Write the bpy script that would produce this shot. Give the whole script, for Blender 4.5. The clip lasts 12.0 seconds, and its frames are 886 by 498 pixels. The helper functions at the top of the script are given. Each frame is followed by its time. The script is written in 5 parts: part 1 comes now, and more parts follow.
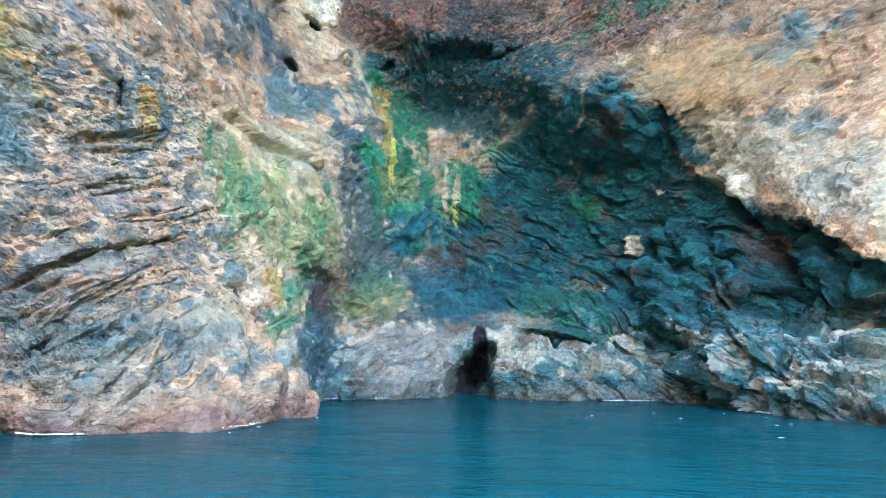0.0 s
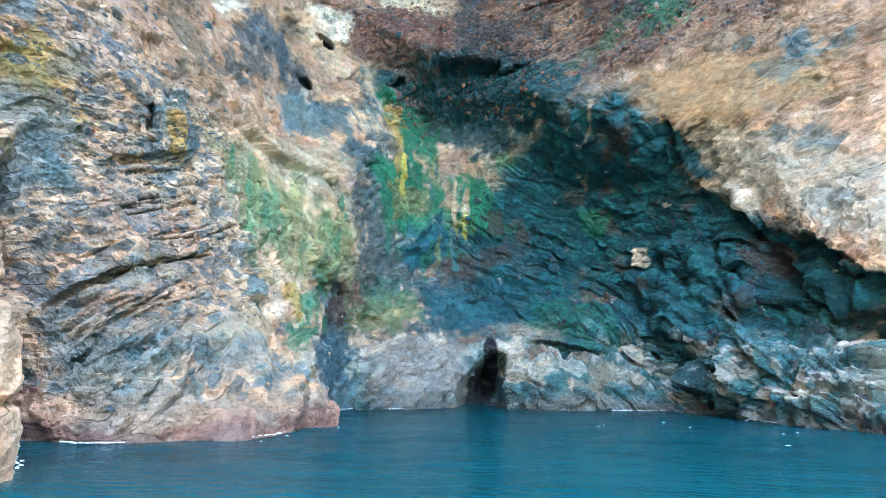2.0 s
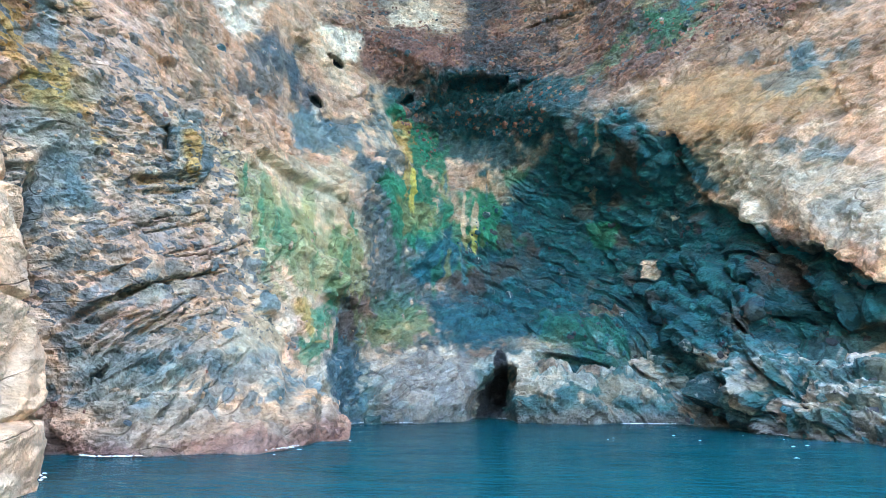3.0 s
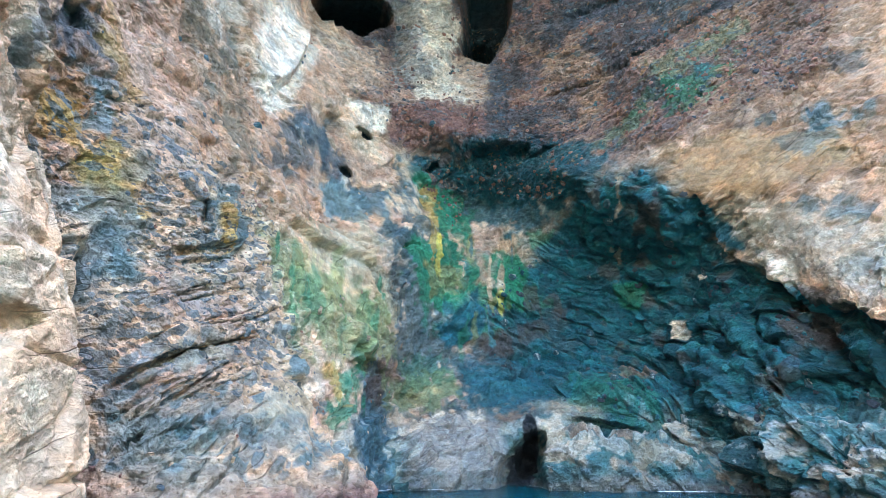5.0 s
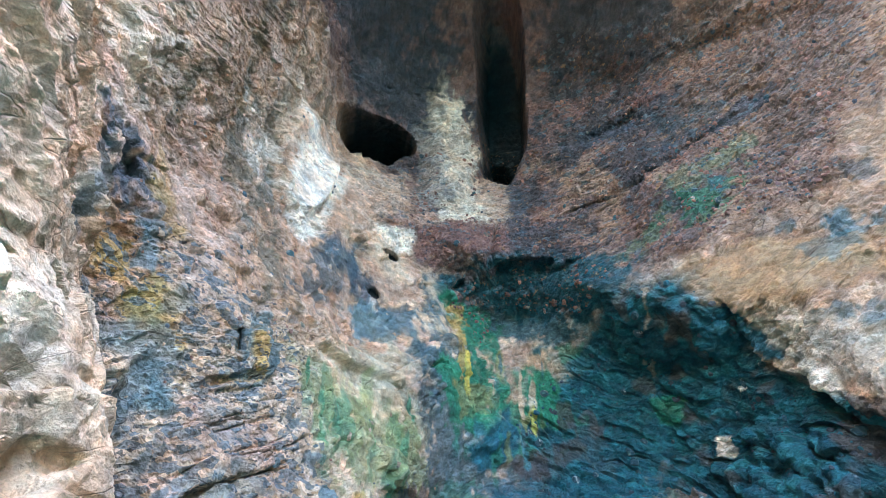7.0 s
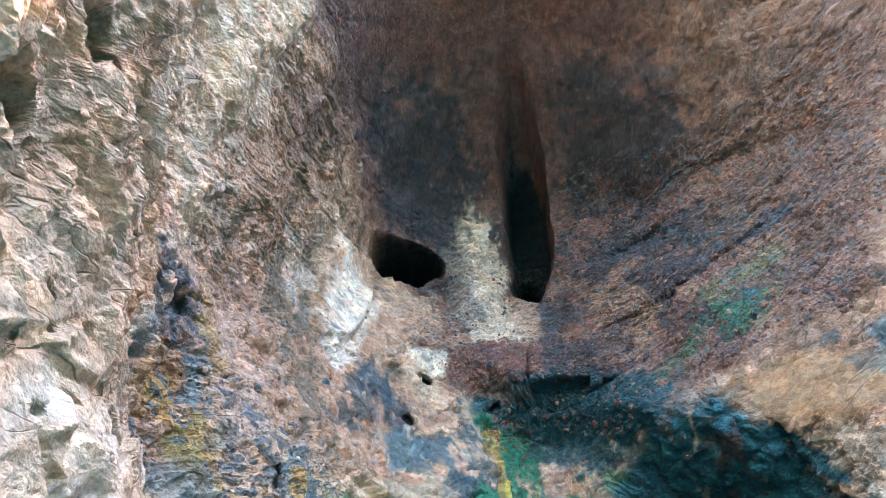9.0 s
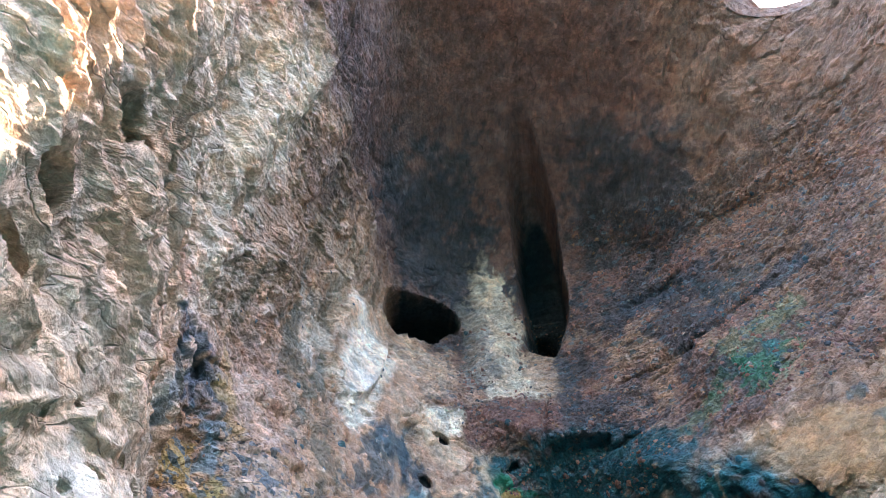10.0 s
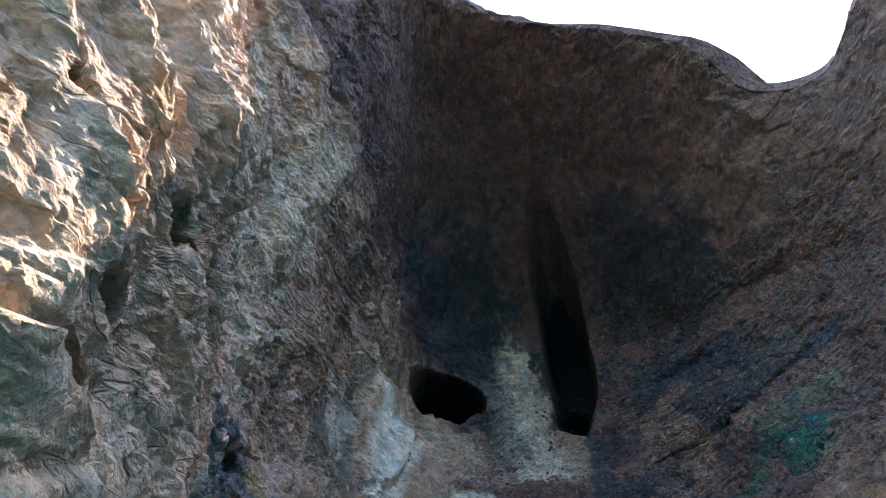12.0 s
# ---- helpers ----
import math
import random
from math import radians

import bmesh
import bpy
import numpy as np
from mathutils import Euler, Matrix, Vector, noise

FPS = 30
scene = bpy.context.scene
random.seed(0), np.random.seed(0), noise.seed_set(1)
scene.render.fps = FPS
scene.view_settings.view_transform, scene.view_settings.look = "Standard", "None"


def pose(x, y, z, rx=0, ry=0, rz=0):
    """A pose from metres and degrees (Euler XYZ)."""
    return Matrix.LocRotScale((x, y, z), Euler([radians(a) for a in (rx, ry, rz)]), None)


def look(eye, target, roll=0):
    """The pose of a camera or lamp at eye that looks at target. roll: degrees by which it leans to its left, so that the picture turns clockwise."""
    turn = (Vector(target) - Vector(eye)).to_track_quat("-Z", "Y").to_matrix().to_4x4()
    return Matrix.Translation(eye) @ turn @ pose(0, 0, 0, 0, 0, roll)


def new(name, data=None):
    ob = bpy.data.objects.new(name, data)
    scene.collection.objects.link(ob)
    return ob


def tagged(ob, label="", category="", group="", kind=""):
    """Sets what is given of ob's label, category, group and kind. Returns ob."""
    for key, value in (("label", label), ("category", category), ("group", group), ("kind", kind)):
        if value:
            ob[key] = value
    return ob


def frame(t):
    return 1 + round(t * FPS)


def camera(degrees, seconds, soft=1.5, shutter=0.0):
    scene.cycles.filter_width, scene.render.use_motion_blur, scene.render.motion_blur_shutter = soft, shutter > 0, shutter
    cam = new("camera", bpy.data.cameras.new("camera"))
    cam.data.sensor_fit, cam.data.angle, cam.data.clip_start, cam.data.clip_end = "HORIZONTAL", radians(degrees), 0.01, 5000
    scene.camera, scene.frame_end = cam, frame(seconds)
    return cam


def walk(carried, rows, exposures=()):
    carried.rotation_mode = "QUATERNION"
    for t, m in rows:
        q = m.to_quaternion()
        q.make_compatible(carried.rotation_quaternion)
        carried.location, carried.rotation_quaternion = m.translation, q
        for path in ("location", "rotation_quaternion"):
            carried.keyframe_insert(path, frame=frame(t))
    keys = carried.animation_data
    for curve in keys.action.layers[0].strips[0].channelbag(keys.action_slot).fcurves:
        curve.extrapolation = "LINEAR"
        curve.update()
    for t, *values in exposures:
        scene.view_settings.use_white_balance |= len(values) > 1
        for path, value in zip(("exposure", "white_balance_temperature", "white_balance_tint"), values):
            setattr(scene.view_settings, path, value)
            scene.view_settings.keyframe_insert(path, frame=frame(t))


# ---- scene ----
cam = camera(74.9, 12.0, soft=0.6)
PATH = [
    (0, (-0.103, -0.293, 1.852), (-0.411, 1.64, 2.26), 0.6),
    (0.5, (-0.272, -0.549, 1.94), (-0.577, 1.384, 2.354), 0.6),
    (1, (-0.316, -0.809, 1.955), (-0.627, 1.121, 2.376), 0.7),
    (1.5, (-0.394, -1.061, 1.863), (-0.711, 0.867, 2.293), 0.6),
    (2, (-0.444, -1.279, 1.863), (-0.765, 0.645, 2.305), 0.5),
    (2.5, (-0.379, -1.451, 1.904), (-0.713, 0.467, 2.364), 0.3),
    (3, (-0.304, -1.651, 1.853), (-0.659, 0.257, 2.339), 0.3),
    (5, (0.049, -2.289, 1.76), (-0.391, -0.463, 2.449), 0.3),
    (5.5, (0.12, -2.423, 1.75), (-0.336, -0.634, 2.519), 0.2),
    (6, (0.164, -2.571, 1.73), (-0.306, -0.825, 2.586), -0.0),
    (6.5, (0.139, -2.715, 1.772), (-0.336, -1.019, 2.719), -0.4),
    (7, (0.177, -2.874, 1.849), (-0.305, -1.236, 2.89), -0.5),
    (9, (-0.008, -3.621, 2.006), (-0.499, -2.238, 3.365), -0.6),
    (9.5, (0.003, -3.842, 2.053), (-0.486, -2.526, 3.477), -0.6),
    (10, (0.009, -4.075, 2.083), (-0.475, -2.827, 3.568), -0.5),
    (10.5, (-0.023, -4.284, 2.058), (-0.502, -3.095, 3.593), -0.4),
    (11, (-0.078, -4.482, 2.085), (-0.551, -3.345, 3.661), -0.3),
    (11.5, (-0.095, -4.666, 2.134), (-0.562, -3.576, 3.745), -0.2),
    (12, (-0.077, -4.826, 2.143), (-0.547, -3.781, 3.783), 0.3),
]
EXPOSURES = [(0, 4.72, 6950, 9), (3, 4.68, 6900, 11), (7, 4.5, 6650, 15), (9, 4.45, 6750, 20), (9.5, 4.5, 6700, 22), (10.5, 3.75, 6250, 18), (12, 2.75, 5500, 10)]
walk(cam, [(t, look(eye, target, roll)) for t, eye, target, roll in PATH], EXPOSURES)

# ---- daylight ----
SUN_WAY = Vector((0.33, 0.32, 1.0)).normalized()
world = bpy.data.worlds.new("daylight")
scene.world = world
world.use_nodes = True
wn = world.node_tree.nodes
sky = wn.new("ShaderNodeTexSky")
sky.sky_type, sky.sun_disc = "NISHITA", False
sky.sun_elevation = math.asin(SUN_WAY.z)
sky.sun_rotation = math.atan2(SUN_WAY.x, SUN_WAY.y)
wn["Background"].inputs["Strength"].default_value = 0.15
world.node_tree.links.new(sky.outputs[0], wn["Background"].inputs["Color"])
sun = new("sun", bpy.data.lights.new("sun", "SUN"))
sun.data.energy, sun.data.angle, sun.data.color = 3.0, radians(0.5), (1.0, 0.80, 0.60)
sun.matrix_world = look((0, 0, 80), Vector((0, 0, 80)) - SUN_WAY)

# ---- noise on arrays of places ----
rng = np.random.default_rng(7)
TABLE = rng.random(65536).astype(np.float32)


def hashed(i, j, k, salt=0):
    """A random number from 0 to 1 for each lattice cell."""
    h = (i * np.int32(73856093)) ^ (j * np.int32(19349663)) ^ (k * np.int32(83492791)) ^ np.int32(salt * 2654435)
    h = (h ^ (h >> 13)) * np.int32(1274126177)
    return TABLE[(h ^ (h >> 16)) & 65535]


def value_noise(p, size, salt=0):
    """Smooth noise from -1 to 1 with features of that size in metres."""
    q = (p / size).astype(np.float32)
    c = np.floor(q).astype(np.int32)
    f = (q - c).astype(np.float32)
    f = f * f * (3 - 2 * f)
    total = np.zeros(len(p), np.float32)
    for a in (0, 1):
        wa = f[:, 0] if a else 1 - f[:, 0]
        for b in (0, 1):
            wb = wa * (f[:, 1] if b else 1 - f[:, 1])
            for d in (0, 1):
                total += wb * (f[:, 2] if d else 1 - f[:, 2]) * hashed(c[:, 0] + a, c[:, 1] + b, c[:, 2] + d, salt)
    return total * 2 - 1


def fbm(p, size, octaves, salt=0):
    return sum(value_noise(p, size * 0.5 ** o, salt + o) * 0.5 ** o for o in range(octaves))


def facets(p, size, salt=0):
    """Broken rock: each cell of a cellular pattern has its own level and slant. Gives the relief (-1 to 1), the
    closeness to a joint (1 on it) and a random number for each block."""
    q = (p / size).astype(np.float32)
    c = np.floor(q).astype(np.int32)
    best = np.full(len(p), 9.0, np.float32)
    second = best.copy()
    relief, tone = np.zeros(len(p), np.float32), np.zeros(len(p), np.float32)
    for a in (-1, 0, 1):
        for b in (-1, 0, 1):
            for d in (-1, 0, 1):
                i, j, k = c[:, 0] + a, c[:, 1] + b, c[:, 2] + d
                r1, r2, r3 = hashed(i, j, k, salt), hashed(i, j, k, salt + 1), hashed(i, j, k, salt + 2)
                vx, vy, vz = q[:, 0] - i - r1, q[:, 1] - j - r2, q[:, 2] - k - r3
                dist = vx * vx + vy * vy + vz * vz
                near = dist < best
                second = np.where(near, best, np.minimum(second, dist))
                level = hashed(i, j, k, salt + 3)
                slant = (r2 - 0.5) * vx + (r3 - 0.5) * vy + (r1 - 0.3) * vz
                relief = np.where(near, (level * 2 - 1) * 0.6 + slant * 1.6, relief)
                tone = np.where(near, level, tone)
                best = np.where(near, dist, best)
    edge = np.sqrt(second) - np.sqrt(best)
    relief *= step(0.0, 0.16, edge)
    return relief, np.clip(1 - edge / 0.12, 0, 1), tone


def step(low, high, v):
    f = np.clip((v - low) / (high - low), 0, 1)
    return f * f * (3 - 2 * f)


# ---- the cliff's large form: profiles from the water up over the overhanging roof ----
PROFILES = []


def profile(columns, *places):
    """One upright profile of the cove; columns: how finely the stretch to the next one is divided."""
    PROFILES.append((columns, [Vector(p) for p in places]))


# open shore behind the boat
profile(20, (-9, -45, 0), (-8.5, -45, 6), (-8, -45, 11), (-8, -45, 16), (-8.5, -45, 22), (-9.5, -45, 30), (-10, -45, 38), (-11, -45, 44), (-12, -45, 50))
profile(70, (-9.5, -13, 0), (-7.9, -11, 6), (-7.3, -9.5, 9), (-7.7, -9, 14), (-8.8, -9, 19), (-9, -9, 26), (-11, -8, 33), (-12, -7, 39), (-13, -6, 45))
# the pale buttress with its cap
profile(70, (-10, -2, 0), (-9, -0.5, 5.5), (-8.0, -2.0, 8.5), (-8.3, -2.2, 13), (-9.1, -0.9, 17), (-10.8, -0.4, 24), (-12.8, -1.5, 32), (-13, -2, 37), (-13, -3, 42))
profile(60, (-9.6, 4.5, 0), (-9.9, 3.6, 4.6), (-10.2, 2.0, 8.8), (-11.2, 2.5, 13.0), (-13, 3.5, 19), (-15.9, 5.4, 28), (-15, 7, 33), (-13, 4, 40), (-12.8, -2, 44))
profile(55, (-10.3, 8.4, 0), (-11.3, 8.3, 4.3), (-13.3, 8.2, 7.7), (-14.9, 7.5, 11), (-15.4, 6.3, 17.5), (-16, 7, 27), (-15, 8, 32.5), (-13, 6, 41), (-12.3, -1, 45))
# the crevice behind it and the brown side wall
profile(55, (-15.2, 14, 0), (-16.4, 12.8, 4.5), (-16.9, 12, 8.5), (-17.2, 12, 13), (-17, 10.5, 20), (-16.6, 9.5, 27), (-15.4, 9, 32.5), (-13.6, 9.5, 41), (-11.5, 1, 47))
profile(125, (-13, 13.7, 0), (-14.2, 15.8, 4), (-15.4, 15.4, 8), (-16, 17, 13), (-19, 16.5, 21.5), (-18.6, 18, 29.5), (-18, 19, 35.5), (-14.4, 12, 42), (-10.5, 1.5, 49))
profile(115, (-8.8, 21.2, 0), (-12.8, 21.8, 3.8), (-13.8, 22.8, 7), (-14.8, 23.5, 13), (-18.6, 22, 21.5), (-20.1, 24.8, 30), (-19.3, 25.3, 35), (-16, 18, 44), (-9, 2, 51))
# the inner corner, green with algae
profile(80, (-9.8, 24.2, 0), (-12.6, 28.5, 4), (-13, 30.3, 8), (-14.7, 30.2, 14), (-16.7, 32.5, 20), (-18.3, 31, 30), (-20.5, 33, 37), (-18, 32, 46.5), (-6.5, 3.5, 55))
profile(110, (-12.2, 36, 0), (-12.7, 39, 4.4), (-11.9, 42.5, 9), (-11.8, 39, 18), (-13.2, 41, 24.5), (-14.6, 37.5, 30.5), (-16, 41, 40), (-15.5, 38, 47.5), (-3, 6.2, 55.5))
# the dark alcove
profile(110, (-5.8, 40.6, 0), (-6.6, 43, 5), (-7, 47.5, 10), (-7.2, 48, 18), (-7.3, 49.5, 25), (-9, 40.5, 28.5), (-9.8, 45, 42), (-7, 42, 49), (2, 9.9, 55))
profile(110, (0.5, 39.2, 0), (1.5, 43.5, 4.6), (-0.8, 50.5, 11), (-1.5, 49.5, 20), (-1.8, 43.5, 25.5), (-0.3, 44.6, 29.5), (2, 42.2, 37.5), (0.8, 43, 47), (7.5, 13.2, 55))
profile(100, (8.6, 39.5, 0), (6.8, 44.5, 4), (8.2, 46.5, 11), (8.2, 44, 16), (8.6, 36.8, 19), (8.5, 38, 27), (8.6, 41.3, 36), (9, 41, 46), (13.6, 17.2, 55))
# the leaning overhang and the boulder shore under it
profile(110, (10.6, 31, 0), (11.4, 36.5, 6), (12.2, 36.8, 10), (12.3, 36.6, 14), (12, 35.6, 19), (13.9, 36, 25), (14, 40.5, 36), (16.5, 38, 45), (18.6, 24, 55))
profile(60, (12.4, 24, 0), (15.6, 32, 3.8), (15.2, 30.9, 5.2), (14.6, 29.4, 6.9), (14.4, 32.4, 13), (16.4, 34.8, 22), (19.2, 35.8, 31), (22, 35, 44), (24.5, 25, 55))
profile(20, (20, 22, 0), (20, 25, 3), (18.4, 24.8, 3.6), (17.2, 24, 4.8), (19, 28, 13), (22, 31, 22), (26, 32, 32), (30, 30, 44), (28.8, 20, 57))
profile(10, (40, 6, 0), (40, 6.5, 3), (40, 7, 5), (40.5, 7.5, 8), (41, 8, 13), (42, 9, 22), (44, 10, 32), (46, 11, 42), (48, 11, 52))
profile(1, (60, -45, 0), (60, -45, 3), (60, -45, 5), (60, -45, 8), (60, -45, 13), (61, -45, 22), (62, -45, 32), (63, -45, 42), (64, -45, 52))

ROWS = (8, 62, 72, 92, 88, 90, 86, 72, 110, 16)


def cage():
    rails = []
    for columns, places in PROFILES:
        foot, edge = places[0], places[-1]
        out = Vector((edge.x - 0.0, edge.y + 6.0, 0)).normalized()
        top = edge + out * 60 + Vector((0, 0, 9))
        rails.append([foot + Vector((0, 0, -2.0))] + places + [top])
    return np.array([[tuple(p) for p in r] for r in rails], np.float64)


def eased(points, counts, tension):
    """Cardinal curve through points (along the first axis), divided by counts."""
    out = []
    n = len(points)
    tangent = np.zeros_like(points)
    for i in range(1, n - 1):
        d0 = np.linalg.norm(points[i] - points[i - 1], axis=-1, keepdims=True) + 1e-6
        d1 = np.linalg.norm(points[i + 1] - points[i], axis=-1, keepdims=True) + 1e-6
        tangent[i] = ((points[i] - points[i - 1]) / d0 * d1 + (points[i + 1] - points[i]) / d1 * d0) / (d0 + d1)
    for i in range(n - 1):
        gap = np.linalg.norm(points[i + 1] - points[i], axis=-1, keepdims=True)
        a, b = tangent[i] * gap * tension, tangent[i + 1] * gap * tension
        for k in range(counts[i]):
            f = k / counts[i]
            out.append((2 * f**3 - 3 * f**2 + 1) * points[i] + (f**3 - 2 * f**2 + f) * a
                       + (3 * f**2 - 2 * f**3) * points[i + 1] + (f**3 - f**2) * b)
    out.append(points[-1])
    return np.array(out)


grid = eased(cage(), [c for c, _ in PROFILES], 0.9)
grid = eased(np.swapaxes(grid, 0, 1), ROWS, 0.55)
NR, NC = grid.shape[:2]
STARTS = np.cumsum([0] + [c for c, _ in PROFILES])
du, dv = np.gradient(grid, axis=1), np.gradient(grid, axis=0)
normal = np.cross(du, dv)
normal /= np.linalg.norm(normal, axis=2, keepdims=True) + 1e-9
for _ in range(12):
    normal[1:-1] = (normal[:-2] + 2 * normal[1:-1] + normal[2:]) / 4
    normal[:, 1:-1] = (normal[:, :-2] + 2 * normal[:, 1:-1] + normal[:, 2:]) / 4
normal /= np.linalg.norm(normal, axis=2, keepdims=True) + 1e-9
P = grid.reshape(-1, 3).astype(np.float32)
N = normal.reshape(-1, 3).astype(np.float32)

# ---- relief: hollows, swellings and cracks with a place of their own, then broken rock everywhere ----
sway = np.stack([fbm(P, 5.0, 2, 20 + 5 * a) for a in range(3)], 1)
warp = sway + 0.3 * np.stack([fbm(P, 1.2, 2, 22 + 5 * a) for a in range(3)], 1)
push = np.zeros(len(P), np.float32)
carve = np.zeros((len(P), 3), np.float32)


def facing(centre, ragged, size, bend):
    """Places as seen from the middle of the cove: metres sideways, away and up from a centre."""
    d = P + bend * np.float32(ragged * size) - np.array(centre, np.float32)
    cx, cy = centre[0], centre[1] + 2.0
    n = math.hypot(cx, cy)
    return d[:, 0] * cy / n - d[:, 1] * cx / n, d[:, 0] * cx / n + d[:, 1] * cy / n, d[:, 2]


def reach(centre, size, ragged=0.25, tilt=0.0, depth=0.0, fine_edge=False):
    """1 on the edge of an oval of those half sizes (sideways, up) round a centre; tilt: degrees by which its long side rises to the right."""
    u, v, z = facing(centre, ragged, min(size) * 0.8 + 0.15, warp if fine_edge else sway)
    c, s = math.cos(radians(tilt)), math.sin(radians(tilt))
    v = v / (depth or 2.0 + 1.3 * max(size))
    return np.sqrt(((u * c + z * s) / size[0]) ** 2 + ((z * c - u * s) / size[1]) ** 2 + v * v)


def hollow(centre, size, deep, ragged=0.3, tilt=0.0, lip=0.35):
    """A hole driven into the rock away from the middle of the cove."""
    way = np.array((centre[0], centre[1] + 2.0, 0.35 * (centre[2] - 2.0)))
    way /= np.linalg.norm(way)
    carve[:] += np.outer(deep * step(1.0 + lip * 0.3, 1.0 - lip, reach(centre, size, ragged, tilt, 6.0 + 2.0 * max(size))), way)


def swelling(centre, size, high, ragged=0.25, tilt=0.0, lip=0.7):
    push[:] += high * step(1.1, 1.1 - lip, reach(centre, size, ragged, tilt))


def crack(a, b, width, deep, ragged=0.5):
    """A joint in the rock from a to b."""
    mid = [(p + q) / 2 for p, q in zip(a, b)]
    u, v, z = facing(mid, ragged, 0.5, sway)
    cx, cy = mid[0], mid[1] + 2.0
    n = math.hypot(cx, cy)
    au, az = ((a[0] - b[0]) * cy - (a[1] - b[1]) * cx) / n / 2, (a[2] - b[2]) / 2
    half = math.hypot(au, az)
    along, off = (u * au + z * az) / half, (z * au - u * az) / half
    w = width * (1 - 0.6 * np.clip(np.abs(along) / half, 0, 1))
    push[:] -= deep * np.exp(-(off / w) ** 2) * step(half * 1.05, half * 0.85, np.abs(along)) * step(6, 4, np.abs(v))


# sea cave at the water line, a slot that leans
hollow((-4.4, 41.5, 0.3), (1.9, 1.9), 5.0, 0.35, 40)
hollow((-3.8, 42, 1.9), (1.1, 1.7), 5.0, 0.4, -25)
# grey block beside it and the low shelf on its other side
swelling((-9.6, 39.0, 1.6), (3.3, 3.0), 1.6, 0.15, 0, 0.3)
swelling((2.5, 40, 0.8), (6.0, 2.2), 1.1, 0.6, -4, 0.8)
hollow((2.5, 42.5, 3.3), (4.6, 0.7), 1.8, 0.3, -14)
swelling((3.2, 45, 6.2), (5.2, 1.7), 1.6, 0.2, -10, 0.4)
swelling((7.0, 43.5, 3.3), (1.5, 0.6), 1.0, 0.3, -20)
hollow((9.6, 38, 1.6), (1.1, 3.0), 2.0, 0.3, 35)
# boulder shore under the overhang
swelling((12.0, 29.5, 1.5), (1.6, 1.6), 0.9)
swelling((14.2, 29, 2.2), (1.8, 2.2), 1.1)
swelling((11.0, 33.5, 2.4), (1.5, 2.2), 0.8, 0.25, -40)
hollow((13.0, 33.0, 5.6), (3.5, 0.9), 1.3, 0.3, -18)
# slabs that hang in the alcove
for x, z, s in ((9.5, 8.5, 1.0), (11.2, 10.5, 1.1), (7.2, 9.5, 0.8), (5.0, 14.5, 1.0), (1.5, 10.5, 1.1), (-2.5, 14.0, 1.2), (10.4, 5.8, 1.2)):
    swelling((x, 44, z), (1.0 * s, 2.2 * s), 0.9, 0.2, 38, 0.35)
# the small pocket and joints of the side wall
hollow((-16.0, 18.5, 12.2), (0.16, 1.4), 0.8, 0.1)
swelling((-15.4, 19.6, 12.2), (0.75, 1.7), 0.5, 0.2, 8, 0.4)
hollow((-13.0, 32.2, 7.3), (1.4, 0.5), 1.8, 0.3, 15)
swelling((-13.0, 30.6, 9.0), (1.3, 1.2), 0.8)
swelling((-13.1, 22.2, 5.9), (0.6, 0.65), 0.45, 0.1, 0, 0.3)
swelling((-12.4, 20.7, 3.9), (1.6, 1.3), 0.35, 0.1, 0, 0.4)
swelling((-14.5, 28.8, 15.0), (4.0, 0.7), 0.7, 0.2, -3, 0.4)
swelling((-12.2, 41.0, 19.9), (1.2, 0.9), 0.9)
swelling((-13.0, 41.7, 25.6), (0.55, 0.75), 0.9, 0.1, 0, 0.4)
swelling((-9.3, 45.6, 13.2), (1.9, 2.4), 0.9, 0.2, 25, 0.4)
crack((-15.8, 14.4, 3.6), (-14.2, 20.9, 7.3), 0.09, 0.32, 0.7)
crack((-15.6, 15.5, 5.2), (-14.4, 20.9, 8.6), 0.09, 0.32, 0.7)
crack((-15.2, 15.2, 2.2), (-13.6, 20.0, 5.6), 0.09, 0.32, 0.7)
crack((-12.4, 15.6, 0.8), (-12.0, 19.5, 3.0), 0.09, 0.32, 0.7)
crack((-14.4, 14.6, 1.0), (-12.8, 18.2, 3.2), 0.09, 0.32, 0.7)
crack((-15.4, 14.2, 3.9), (-14.2, 20.1, 6.9), 0.11, 0.45, 0.5)
crack((-15.0, 14.2, 1.8), (-13.6, 17.6, 5.0), 0.11, 0.4, 0.5)
crack((-12.5, 14.3, 0.4), (-12.8, 17.4, 2.8), 0.11, 0.4, 0.5)
crack((-16.2, 13.4, 0.5), (-16.6, 13.2, 9.0), 0.20, 1.00)
crack((-9.6, 22.8, 0.2), (-12.2, 26.0, 3.6), 0.22, 1.20)
crack((-8.6, 43.3, 27.3), (-3.0, 44.6, 28.4), 0.50, 1.40)
crack((-10.2, 39.9, 27.0), (-12.6, 40.5, 25.6), 0.40, 1.00)
crack((-8.0, 40.5, 27.6), (-7.6, 42.5, 33.0), 0.25, 0.90)
crack((1.5, 43.5, 32.5), (14.5, 40.0, 38.0), 0.26, 0.80, 1.0)
crack((-1.0, 44.0, 33.0), (9.5, 41.2, 35.0), 0.24, 0.70, 1.0)
crack((8.0, 38.0, 26.5), (17.0, 37.0, 31.5), 0.18, 0.90)
crack((6.5, 39.0, 24.0), (9.0, 38.0, 28.5), 0.18, 0.70)
# holes in the upper side wall
hollow((-16.0, 36.8, 27.0), (0.75, 0.4), 1.6, 0.2)
hollow((-16.4, 34.2, 22.6), (0.5, 0.45), 1.0, 0.2)
hollow((-15.9, 9.5, 17.2), (0.8, 0.7), 1.2, 0.9)
